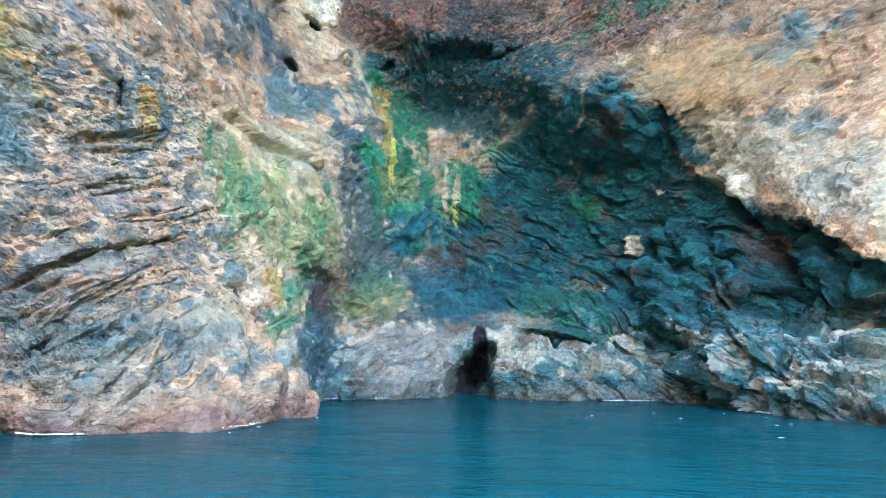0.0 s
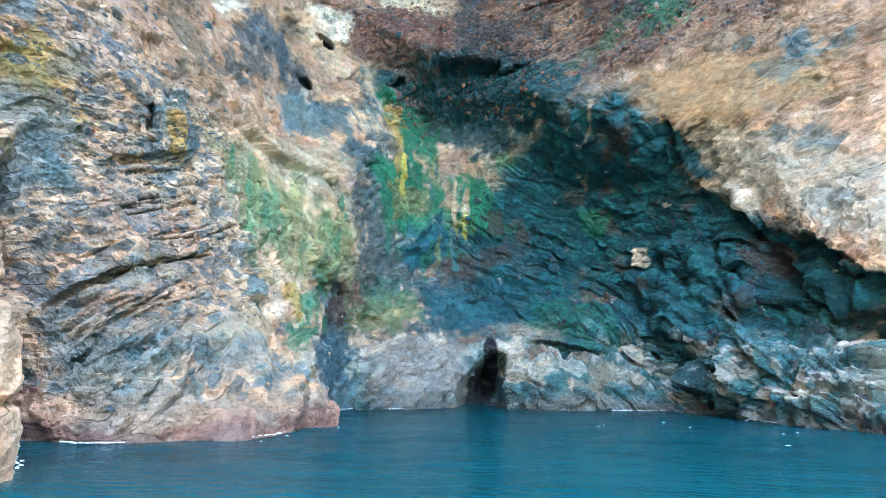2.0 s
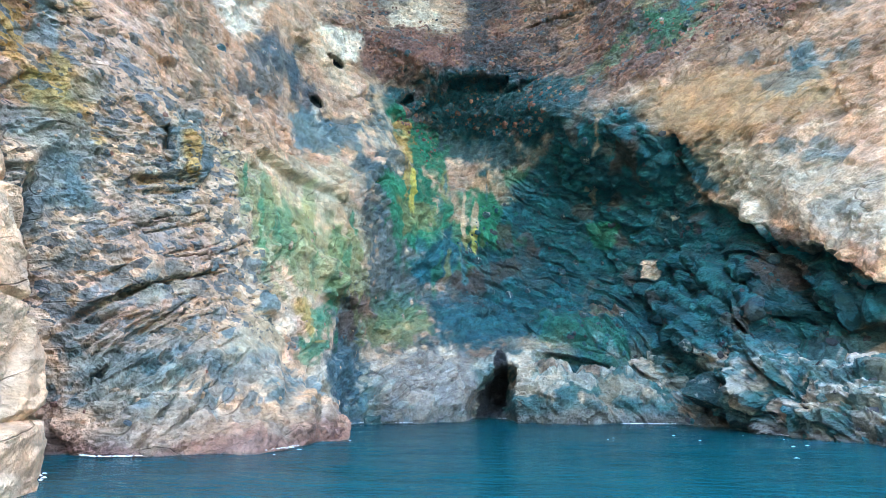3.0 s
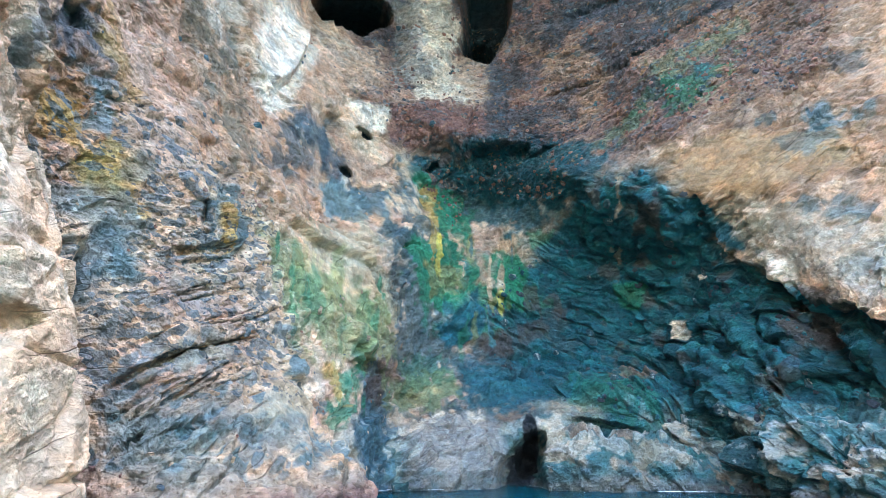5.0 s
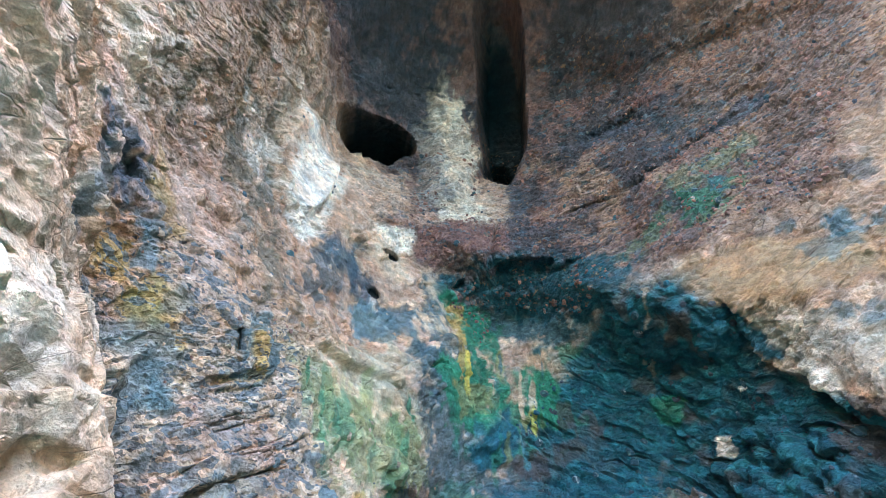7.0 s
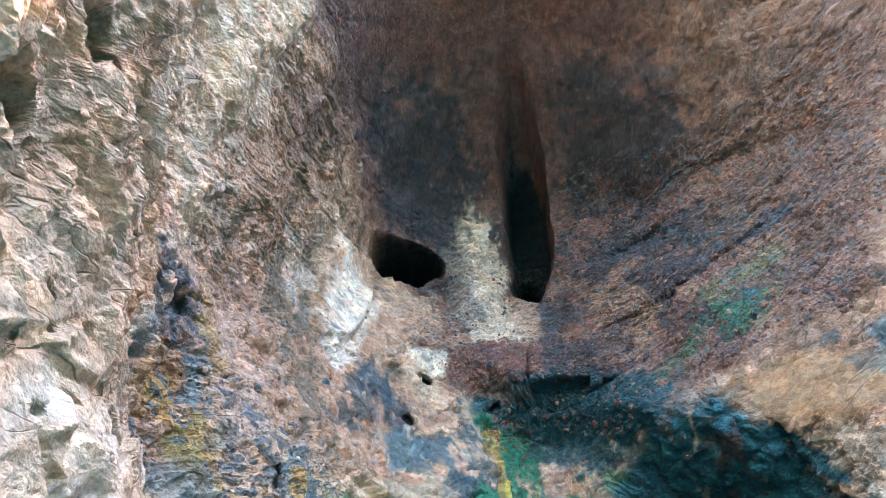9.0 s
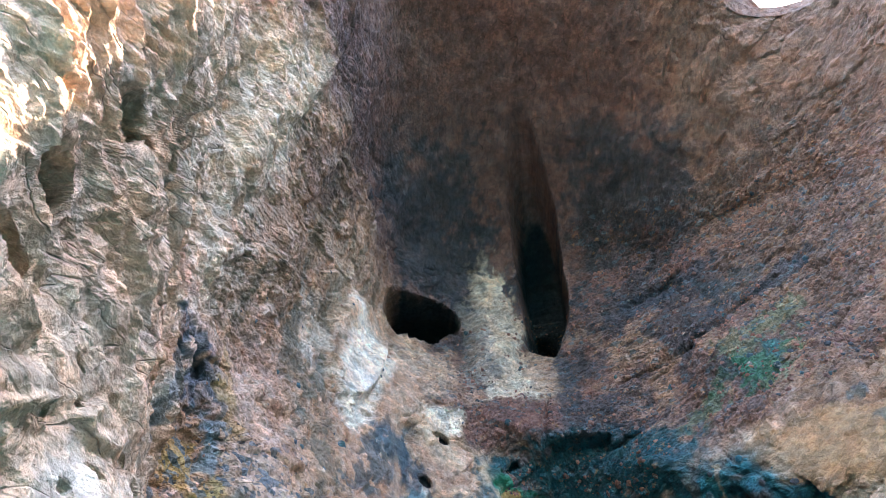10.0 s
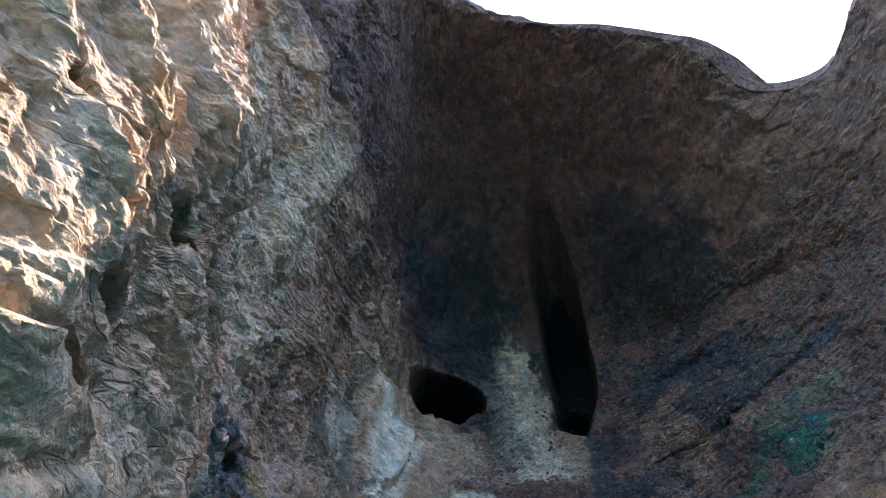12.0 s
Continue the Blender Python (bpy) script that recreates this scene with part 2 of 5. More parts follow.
# twin caves, the pillar between them and the slot under the roof
hollow((-18.4, 37.4, 41.4), (4.2, 2.2), 12.0, 0.25, 26, 0.2)
hollow((-20.8, 36.0, 40.3), (1.6, 1.7), 6.0, 0.15, 0, 0.25)
swelling((-12.4, 42.0, 41.5), (3.0, 7.5), 1.6, 0.2, -2, 0.5)
hollow((-6.6, 45.0, 48.5), (2.6, 9.5), 9.0, 0.15, -2, 0.25)
hollow((-8.0, 46.0, 42.0), (1.9, 2.8), 5.0, 0.15, 0, 0.35)
swelling((-19.6, 27.0, 30.5), (2.4, 5.6), 0.8, 0.15, -12, 0.25)
# pits and hollows of the buttress
hollow((-9.9, 0.1, 14.9), (0.75, 0.6), 1.7, 0.4)
hollow((-9.2, -0.9, 11.1), (0.75, 0.8), 1.6, 0.4)
hollow((-7.7, -4.1, 12.6), (0.6, 0.5), 1.1, 0.4)
hollow((-8.6, -1.0, 8.9), (1.0, 0.5), 0.7, 0.8, 15)
for y, z, s in ((3.9, 7.9, 0.20), (3.4, 7.2, 0.14), (3.0, 8.9, 0.16), (4.4, 6.4, 0.15), (2.6, 9.6, 0.14), (4.6, 9.3, 0.18), (2.2, 8.0, 0.12)):
    hollow((-10.8, y, z), (s, s * 0.8), 0.35, 0.1)
hollow((-12.9, 8.0, 4.3), (0.9, 0.4), 0.9, 0.3, 12)
crack((-12.6, 5.0, 6.8), (-13.4, 8.6, 5.6), 0.09, 0.32, 0.7)
crack((-12.2, 5.8, 9.0), (-13.2, 8.0, 7.4), 0.08, 0.30)
# the notch behind the low corner of the side wall
hollow((-11.4, 26.0, 0.6), (0.8, 2.0), 2.2, 0.2, -15)
swelling((-9.4, 21.2, 0.8), (1.4, 1.3), 0.5, 0.15, 0, 0.4)
# ribs that run down under the overhang's lip
crack((11.0, 37.0, 13.6), (13.6, 33.0, 6.4), 0.30, 1.0)
crack((10.0, 38.0, 12.0), (12.4, 34.0, 5.4), 0.28, 0.9)
crack((9.0, 40.0, 12.6), (11.2, 36.0, 5.0), 0.25, 0.8)
crack((12.6, 35.6, 12.0), (15.2, 31.4, 6.0), 0.30, 1.0)
swelling((12.2, 36.2, 13.2), (0.65, 1.8), 0.5, 0.6, 25, 0.9)
# thin parallel joints of the layered side wall
lines = random.Random(5)
for _ in range(26):
    y, z, n = lines.uniform(14, 18), lines.uniform(1.0, 9.5), lines.uniform(2.0, 5.5)
    crack((-15.0, y, z), (-14.6, y + n, z + n * lines.uniform(0.38, 0.55)), 0.08, 0.26, 0.6)
# dark hollows under the beds of the red wall
hollow((4.2, 43.0, 42.0), (5.0, 0.9), 1.2, 1.0, 14, 0.8)
hollow((-4.0, 45.0, 27.6), (4.5, 0.5), 1.2, 0.6, 8)

lip_height = np.interp(P[:, 0], (6, 8.4, 9.8, 12, 13.2, 14.7, 16.4, 20), (22, 19.3, 17.0, 13.4, 10.6, 7.0, 4.9, 3.6))
lip_gap = P[:, 2] - lip_height + 0.45 * sway[:, 0]
undercut = step(0.15, -0.2, lip_gap) * step(-7.5, -1.0, lip_gap) * step(7.5, 9, P[:, 0]) * step(19, 16, P[:, 0])
push += 0.40 * fbm(P, 7.0, 2, 1) - 0.75 * undercut
# the large form stands; rows are spread anew where it was drawn out, and the broken rock is laid on it
P1 = P + N * push[:, None] + carve
LAST = sum(ROWS[:8])
both = np.concatenate([P, P1, sway, warp], 1).reshape(NR, NC, 12)
gap = np.linalg.norm(np.diff(both[:LAST + 1, :, 3:6], axis=0), axis=2)
along = np.concatenate([np.zeros((1, NC)), np.cumsum(gap, axis=0)])
along /= along[-1]
for _ in range(8):
    along[:, 1:-1] = (along[:, :-2] + 2 * along[:, 1:-1] + along[:, 2:]) / 4
even = np.linspace(0, 1, LAST + 1)
for c in range(NC):
    at = np.interp(even, 0.45 * even + 0.55 * along[:, c], even)
    low_row = np.minimum((at * LAST).astype(int), LAST - 1)
    f = (at * LAST - low_row)[:, None]
    both[:LAST + 1, c] = both[low_row, c] * (1 - f) + both[low_row + 1, c] * f
both = both.reshape(-1, 12)
P, P1, sway, warp = (np.ascontiguousarray(both[:, k:k + 3], np.float32) for k in (0, 3, 6, 9))
G1 = P1.reshape(NR, NC, 3)
stretch = np.maximum(np.linalg.norm(np.gradient(G1, axis=0), axis=2), np.linalg.norm(np.gradient(G1, axis=1), axis=2)).ravel()
calm = np.clip(0.14 / stretch, 0.12, 1.0)
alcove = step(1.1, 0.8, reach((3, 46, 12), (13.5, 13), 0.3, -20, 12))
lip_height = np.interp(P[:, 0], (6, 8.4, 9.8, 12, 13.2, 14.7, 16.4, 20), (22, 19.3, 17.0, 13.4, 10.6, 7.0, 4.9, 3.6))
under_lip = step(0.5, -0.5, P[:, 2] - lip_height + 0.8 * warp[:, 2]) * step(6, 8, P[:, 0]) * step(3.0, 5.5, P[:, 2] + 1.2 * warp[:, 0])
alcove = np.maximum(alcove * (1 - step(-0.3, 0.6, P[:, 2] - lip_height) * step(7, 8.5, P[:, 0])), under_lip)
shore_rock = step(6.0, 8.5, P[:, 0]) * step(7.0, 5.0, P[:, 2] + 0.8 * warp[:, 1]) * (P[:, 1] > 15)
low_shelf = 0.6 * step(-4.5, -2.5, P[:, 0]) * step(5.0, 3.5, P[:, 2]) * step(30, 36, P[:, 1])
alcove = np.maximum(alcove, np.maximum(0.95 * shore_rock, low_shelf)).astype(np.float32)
red_wall = step(1.15, 0.9, reach((6, 42, 37.5), (27, 12.5), 0.3, 8, 18))
side = step(26, 20, P[:, 1])
n1 = np.cross(np.gradient(G1, axis=1), np.gradient(G1, axis=0))
n1 /= np.linalg.norm(n1, axis=2, keepdims=True) + 1e-9
for _ in range(5):
    n1[1:-1] = (n1[:-2] + 2 * n1[1:-1] + n1[2:]) / 4
    n1[:, 1:-1] = (n1[:, :-2] + 2 * n1[:, 1:-1] + n1[:, 2:]) / 4
n1 /= np.linalg.norm(n1, axis=2, keepdims=True) + 1e-9
N1 = n1.reshape(-1, 3)
warp1 = np.stack([fbm(P1, 4.0, 3, 20 + 5 * a) for a in range(3)], 1)
column = np.tile(np.arange(NC), NR)
W = P1 + warp1 * (0.12 + 0.38 * step(STARTS[4], STARTS[6], column))[:, None]
# dipping beds: they rise to the right, but fall to the right in the alcove
middle = grid[sum(ROWS[:4])]
lateral = np.tile(np.cumsum(np.r_[0, np.linalg.norm(np.diff(middle[:, :2], axis=0), axis=1)]), NR)
# along the straight side wall and the buttress the beds run with the wall itself
turning = step(STARTS[7], STARTS[9], column)
lateral = turning * lateral + (1 - turning) * (P1[:, 1] + lateral[STARTS[8]] - middle[STARTS[8], 1])


def dipped(which, dip):
    """Blocks laid along beds of that dip, for the places named."""
    q = W[which].copy()
    q[:, 2] = q[:, 2] * 1.35 + lateral[which] * dip
    return facets(q * (0.8, 0.8, 1.0), 2.4, 40) + facets(q * (0.8, 0.8, 1.1), 0.9, 50) + (q[:, 2],)


r1, j1, t1, r2, j2, t2, bedding = dipped(slice(None), -0.42)
inner = np.flatnonzero(alcove > 0.02)
share = alcove[inner]
for whole, own in zip((r1, j1, t1, r2, j2, t2), dipped(inner, 0.55)):
    whole[inner] += (own - whole[inner]) * share
r3, _, t3 = facets(W * (1, 1, 1.2), 0.38, 60)
r4, _, t4 = facets(W * (1, 1, 1.3), 0.19, 65)
fine = fbm(P1, 0.9, 3, 70)
beds = value_noise(np.stack([bedding, W[:, 0] * 0.12, W[:, 1] * 0.12], 1), 0.45, 77)
patchy = step(0.0, 0.5, fbm(P, 3.0, 2, 140))
smooth_face = np.zeros(len(P), np.float32)
for c, r in (((-12.4, 20.7, 3.9), (2.0, 1.5)), ((-14.8, 29.0, 13.5), (3.6, 2.6)), ((11.6, 35.6, 20.8), (5.0, 2.4)), ((-19.6, 27.0, 30.5), (2.4, 5.6))):
    smooth_face = np.maximum(smooth_face, step(1.1, 0.7, reach(c, r, 0.3)))
pale_butt = step(10.5, 9.0, P[:, 1])
shelf = np.maximum(step(4.5, 3.0, P[:, 2]) * step(30, 36, P[:, 1]), shore_rock)
rough_face = (1 - 0.75 * smooth_face)
high_butt = pale_butt * step(8.5, 12.0, P[:, 2])
bedding_in = W[:, 2] * 1.35 + lateral * 0.55


def ledges(size, salt):
    """Broken beds: each stands proud at its lower lip and falls back above it."""
    bend = 0.45 * fbm(P1, 3.5, 2, salt)
    outer, within = bedding / size + bend, bedding_in / size + bend
    rise = 1 - (outer - np.floor(outer)) * (1 - alcove) - (within - np.floor(within)) * alcove
    return rise * step(-0.25, 0.3, fbm(P1, 2.2, 2, salt + 4))


def crags(p, salt):
    """Ridged, weathered rock laid along falling beds."""
    q = np.stack([p[:, 0] * 0.6, p[:, 1] * 0.5, (p[:, 2] + 0.5 * p[:, 1]) * 1.15], 1)
    q = q + 0.25 * np.stack([fbm(p, 2.0, 2, salt + 9 + k) for k in range(3)], 1)
    return sum(a * (1 - 2 * np.abs(value_noise(q, size, salt + k))) for k, (size, a) in enumerate(((2.6, 0.5), (1.2, 0.26), (0.55, 0.10), (0.28, 0.04))))


ledge = (0.55 * alcove + 0.06 * side * (1 - pale_butt) + 0.16 * red_wall + 0.30 * shelf) * ledges(2.1, 210)
ledge += (0.09 * alcove + 0.07 * side * (1 - pale_butt) + 0.09 * red_wall + 0.14 * shelf) * ledges(0.6, 220)
detail = rough_face * ((0.34 + 0.15 * alcove + 0.12 * shelf + 0.16 * pale_butt) * (1 - 0.85 * high_butt) * r1 + (0.13 + 0.10 * patchy + 0.03 * red_wall + 0.08 * shelf) * (1 - 0.45 * pale_butt) * r2 + (0.075 + 0.03 * patchy + 0.03 * red_wall + 0.03 * shelf) * (1 - 0.5 * pale_butt) * r3 + 0.03 * r4
                       + 0.02 * fine + 0.02 * beds * red_wall - (0.2 + 0.8 * patchy) * (1 - 0.5 * pale_butt) * (1 - high_butt) * (0.18 * j1 + 0.06 * j2) + ledge)
detail += high_butt * (crags(P1, 230) + 0.10 * r2 + 0.05 * r3)
Q = P1 + N1 * (detail * calm)[:, None]
# the ragged brink of the roof
brink = np.exp(-((np.repeat(np.arange(NR), NC) - LAST) / 9.0) ** 2)
Q[:, 2] += brink * (1.1 * fbm(P, 5.0, 4, 150) + 0.5 * r1 + 0.2 * r2)
QG = Q.reshape(NR, NC, 3)

# ---- minerals: the rock's own colours, with shade painted over some of them ----
TAN, PINK, CREAM, PALE, WHITE = (0.54, 0.36, 0.23), (0.51, 0.32, 0.225), (0.56, 0.44, 0.31), (0.53, 0.39, 0.265), (0.78, 0.66, 0.505)
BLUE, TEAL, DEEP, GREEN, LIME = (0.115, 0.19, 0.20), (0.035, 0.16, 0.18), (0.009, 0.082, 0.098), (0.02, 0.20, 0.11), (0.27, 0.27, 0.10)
OCHRE, RUST, BROWN, GREY = (0.50, 0.31, 0.10), (0.34, 0.16, 0.07), (0.15, 0.09, 0.065), (0.29, 0.27, 0.245)
SAND, DRAB, MIST, OLIVE, MOSS = (0.46, 0.38, 0.26), (0.37, 0.31, 0.235), (0.13, 0.20, 0.20), (0.41, 0.33, 0.19), (0.22, 0.245, 0.11)
SLATE, WET, MUD, CLAY, STONE = (0.045, 0.09, 0.105), (0.009, 0.10, 0.125), (0.085, 0.066, 0.058), (0.22, 0.15, 0.112), (0.28, 0.26, 0.235)
CHALK, GOLD, BLEACH, BARK, ROSE, CRUST_RED = (0.70, 0.585, 0.45), (0.30, 0.185, 0.098), (0.43, 0.355, 0.265), (0.17, 0.145, 0.10), (0.52, 0.35, 0.245), (0.24, 0.125, 0.10)
tint = np.tile(np.array(TAN, np.float32), (len(P), 1))
mottle = fbm(P, 2.4, 4, 90)
speck = fbm(P, 0.75, 3, 96)


def blend(colour, w):
    tint[:] += (np.array(colour, np.float32) - tint) * np.clip(w, 0, 1)[:, None]


def stain(colour, centre, size, amount=1.0, tilt=0.0, broken=0.35, ragged=0.5, soft=0.3):
    d = reach(centre, size, ragged, tilt, 0.0, True) + broken * (0.55 * mottle + 0.6 * speck)
    blend(colour, amount * step(1.0 + soft, 1.0 - soft, d))


def patch(colour, amount, broken, *corners):
    """A mineral patch between corners on the face, with a ragged outline."""
    c = np.array(corners)
    centre = c.mean(0)
    big = np.abs(c - centre).max()
    near = np.flatnonzero((np.abs(P - centre) < big + 2.5).all(1))
    n = math.hypot(centre[0], centre[1] + 2.0)
    sx, sy = (centre[1] + 2.0) / n, -centre[0] / n
    ends = np.stack([(c[:, 0] - centre[0]) * sx + (c[:, 1] - centre[1]) * sy, c[:, 2] - centre[2]], 1)
    d = P[near] - centre
    at = np.stack([d[:, 0] * sx + d[:, 1] * sy, d[:, 2]], 1) + (0.12 + 0.1 * broken) * warp[near][:, (0, 2)] * min(1.0, 0.3 * big)
    inside = np.zeros(len(near), bool)
    gap_ = np.full(len(near), 1e9)
    for k in range(len(ends)):
        p, q = ends[k], ends[k - 1]
        e = q - p
        f = np.clip(((at - p) @ e) / (e @ e + 1e-9), 0, 1)
        gap_ = np.minimum(gap_, np.linalg.norm(at - p - f[:, None] * e, axis=1))
        inside ^= ((p[1] > at[:, 1]) != (q[1] > at[:, 1])) & (at[:, 0] < e[0] * (at[:, 1] - p[1]) / (e[1] + 1e-9) + p[0])
    area = 0.5 * abs(sum(ends[k][0] * ends[k - 1][1] - ends[k - 1][0] * ends[k][1] for k in range(len(ends))))
    scale = 0.45 * math.sqrt(area) + 0.05
    depth = np.where(inside, gap_, -gap_) / scale - broken * (0.45 * mottle[near] + 0.55 * speck[near] + 0.5 * (t2[near] - 0.5))
    w = amount * step(-0.10 - 0.12 * broken, 0.14 + 0.12 * broken, depth)
    tint[near] += (np.array(colour, np.float32) - tint[near]) * w[:, None]


def streak(colour, top, length, width, amount=0.9):
    """A run of lime or algae down the face."""
    stain(colour, (top[0], top[1], top[2] - length / 2), (width, length / 2), amount, 0, 0.5, 0.6, 0.25)


# whole stretches
blend(PINK, 0.8 * step(0.0, 0.5, mottle))
blend(CREAM, 0.7 * step(0.1, 0.6, fbm(P, 3.3, 3, 110)))
blend(BLUE, 0.25 * side * step(16, 13, P[:, 2]) * step(9, 12, P[:, 1]) * step(0.62, 0.72, t2) * step(-0.2, 0.3, fbm(P, 4.0, 2, 115)))
flank = np.flatnonzero((side > 0) & (P[:, 2] < 16))
slabs = facets(np.stack([W[flank, 0], W[flank, 1] * 0.55, bedding[flank] * 0.8], 1), 0.55, 66)
chance = 0.07 + 0.15 * step(0.0, 0.5, fbm(P[flank], 3.0, 2, 117)) + 0.24 * step(6.0, 4.0, P[flank, 2]) * step(0.8, 1.6, P[flank, 2])
w = 0.75 * step(9, 12, P[flank, 1]) * step(1 - chance, 1.04 - chance, slabs[2]) * (1 - slabs[1])
tint[flank] += (np.array((0.075, 0.14, 0.16), np.float32) - tint[flank]) * w[:, None]
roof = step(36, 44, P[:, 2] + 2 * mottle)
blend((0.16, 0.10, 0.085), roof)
blend((0.205, 0.105, 0.084), red_wall * (0.85 + 0.3 * mottle))
blend(BROWN, red_wall * step(0.2, 0.45, mottle) * 0.7)
band = value_noise(np.stack([bedding * 0.35, W[:, 0] * 0.10, W[:, 1] * 0.10], 1), 1.0, 78) + 0.35 * mottle
blend((0.06, 0.056, 0.06), red_wall * step(0.18, 0.36, band) * 0.85)
blend((0.09, 0.08, 0.08), red_wall * step(0.35, 0.55, beds + 0.5 * speck) * 0.7)
# alcove and under the lip: wet teal rock, its colour darkened for shade too
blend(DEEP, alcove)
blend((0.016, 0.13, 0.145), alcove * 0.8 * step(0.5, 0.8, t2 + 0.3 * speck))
blend(BROWN, alcove * 0.45 * step(0.4, 0.7, fbm(P, 2.2, 3, 120)))
blend((0.24, 0.15, 0.105), 0.6 * step(8, 12, P[:, 0]) * step(17, 20, P[:, 2]))
# the upper side wall is streaked from top to bottom
upper = step(13, 18, P[:, 2]) * step(9, 13, P[:, 1]) * step(37, 30, P[:, 1]) * step(44, 38, P[:, 2])
upright = value_noise(np.stack([lateral + 0.5 * warp[:, 0], P[:, 2] * 0.14, 0 * lateral], 1), 1.1, 240) + 0.5 * value_noise(np.stack([lateral + 0.5 * warp[:, 1], P[:, 2] * 0.2, 0 * lateral], 1), 0.45, 244)
blend((0.36, 0.21, 0.125), 0.7 * upper)
blend(ROSE, 0.75 * upper * step(-0.2, 0.3, upright))
blend(BARK, 0.7 * upper * step(0.25, 0.7, -upright))
blend(RUST, 0.5 * upper * step(0.3, 0.7, upright + 0.5 * speck))
low = step(5.5, 3.0, P[:, 2] + 1.2 * mottle)
# tide zone
shore = np.maximum(step(24, 30, P[:, 1]), shore_rock)
blend((0.028, 0.13, 0.14), 0.9 * low * shore)
blend((0.20, 0.21, 0.19), 0.2 * low * shore * step(0.1, 0.5, fbm(P, 1.8, 3, 130)))
blend(TEAL, 0.35 * low * (1 - shore) * step(0.0, 0.5, fbm(P, 1.8, 3, 131)))
blend((0.50, 0.47, 0.40), low * shore * step(0.18, 0.5, speck + 0.35 * fbm(P, 1.6, 2, 133)) * step(0.6, 1.2, P[:, 2]) * 0.5)
blend((0.27, 0.17, 0.135), (0.75 - 0.5 * shore) * step(1.3, 0.7, P[:, 2] * (1 + 2.2 * shore) + 0.5 * mottle))
blend((0.17, 0.09, 0.08), (0.6 - 0.4 * shore) * step(0.8, 0.4, P[:, 2] + 0.4 * speck))
# side wall
stain(RUST, (-16.6, 11.5, 15.0), (1.6, 1.6), 0.7, 0, 0.7)
stain(RUST, (-16.2, 10.7, 12.8), (1.5, 1.2), 0.8, 0, 0.7)
stain(OCHRE, (-16.4, 11.2, 12.6), (0.9, 0.7), 0.7, 0, 0.5)
stain(OCHRE, (-16.9, 13.3, 11.9), (1.2, 1.2), 0.8, 0, 0.5)
stain(BLUE, (-16.9, 13.5, 10.2), (1.6, 1.0), 0.7, 0, 0.8)
stain(PINK, (-18.2, 16.3, 20.0), (1.8, 4.5), 0.8, -5, 0.4)
# the darker blue-teal inner corner
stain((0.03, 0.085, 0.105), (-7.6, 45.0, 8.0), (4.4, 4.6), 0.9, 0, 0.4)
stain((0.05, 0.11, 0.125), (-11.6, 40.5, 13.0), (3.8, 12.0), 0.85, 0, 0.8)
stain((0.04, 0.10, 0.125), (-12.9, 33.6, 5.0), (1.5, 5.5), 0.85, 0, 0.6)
stain((0.20, 0.12, 0.085), (-12.4, 36.0, 8.0), (1.3, 0.9), 0.8, 15, 0.5)
# algae runs below the ledge
for x, y, z, n in ((-15.4, 26.4, 14.2, 1.9), (-15.2, 28.6, 14.6, 2.0), (-15.1, 29.3, 14.8, 2.4), (-14.9, 30.5, 15.0, 3.2), (-15.3, 27.6, 14.2, 1.4)):
    streak((0.56, 0.47, 0.24), (x, y, z), n, 0.13, 0.8)
stain(GREEN, (-10.0, 44.0, 16.0), (3.4, 3.6), 0.6, 0, 0.9)
stain(GREEN, (-7.0, 47.5, 18.0), (3.2, 3.4), 0.6, 0, 0.9)
stain(TEAL, (-2.0, 49.0, 20.5), (1.6, 0.8), 0.9, 15)
# the leaning overhang
above = (1 - under_lip) * step(4.5, 7.0, P[:, 2])
stain((0.21, 0.135, 0.09), (13.0, 36.0, 21.5), (7.5, 4.2), 0.9, -6, 0.4)
stain((0.31, 0.195, 0.11), (11.6, 35.6, 20.8), (4.6, 2.3), 0.9, 6, 0.35)
stain((0.34, 0.29, 0.225), (14.8, 32.3, 12.8), (6.5, 2.2), 0.9 * above, -22, 0.4)
stain(CREAM, (11.8, 36.0, 16.6), (2.2, 0.9), 0.4 * above, -10, 0.4)
stain((0.36, 0.31, 0.25), (17.0, 30.0, 10.0), (3.2, 2.2), 0.9 * above, -35, 0.5)
stain(GREEN, (15.6, 34.7, 20.6), (1.9, 1.0), 0.6, 0, 1.3)
stain(BLUE, (17.0, 34.8, 22.8), (1.4, 1.2), 0.7, 0, 1.2)
stain(GREEN, (9.2, 39.5, 31.0), (4.2, 1.8), 0.35, 30, 1.4)
stain(GREEN, (5.0, 40.5, 27.5), (2.6, 1.4), 0.4, 30, 0.9)
# white droppings, chalk and dark patches under the roof
stain(PINK, (-16.5, 37.0, 33.5), (5.0, 3.6), 0.8, 0, 0.4)
stain(CREAM, (-17.7, 35.6, 34.5), (3.0, 2.4), 0.7, 0, 0.5)
stain((0.12, 0.15, 0.13), (-18.6, 21.3, 24.0), (0.5, 4.0), 0.6, -6, 0.9)
stain((0.06, 0.085, 0.11), (-17.0, 32.0, 23.0), (1.0, 3.2), 0.75, 40, 1.1)
stain(BLUE, (-16.0, 33.4, 19.0), (1.5, 2.2), 0.7, 20, 0.9)
stain(PALE, (-19.0, 24.0, 33.0), (2.0, 4.0), 0.6, 0, 0.7)
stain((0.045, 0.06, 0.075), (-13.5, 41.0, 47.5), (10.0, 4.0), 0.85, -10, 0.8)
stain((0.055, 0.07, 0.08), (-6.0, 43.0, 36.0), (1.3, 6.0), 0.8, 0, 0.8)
stain(PALE, (-9.8, 41.0, 32.8), (2.4, 1.4), 0.7, 0, 0.5)
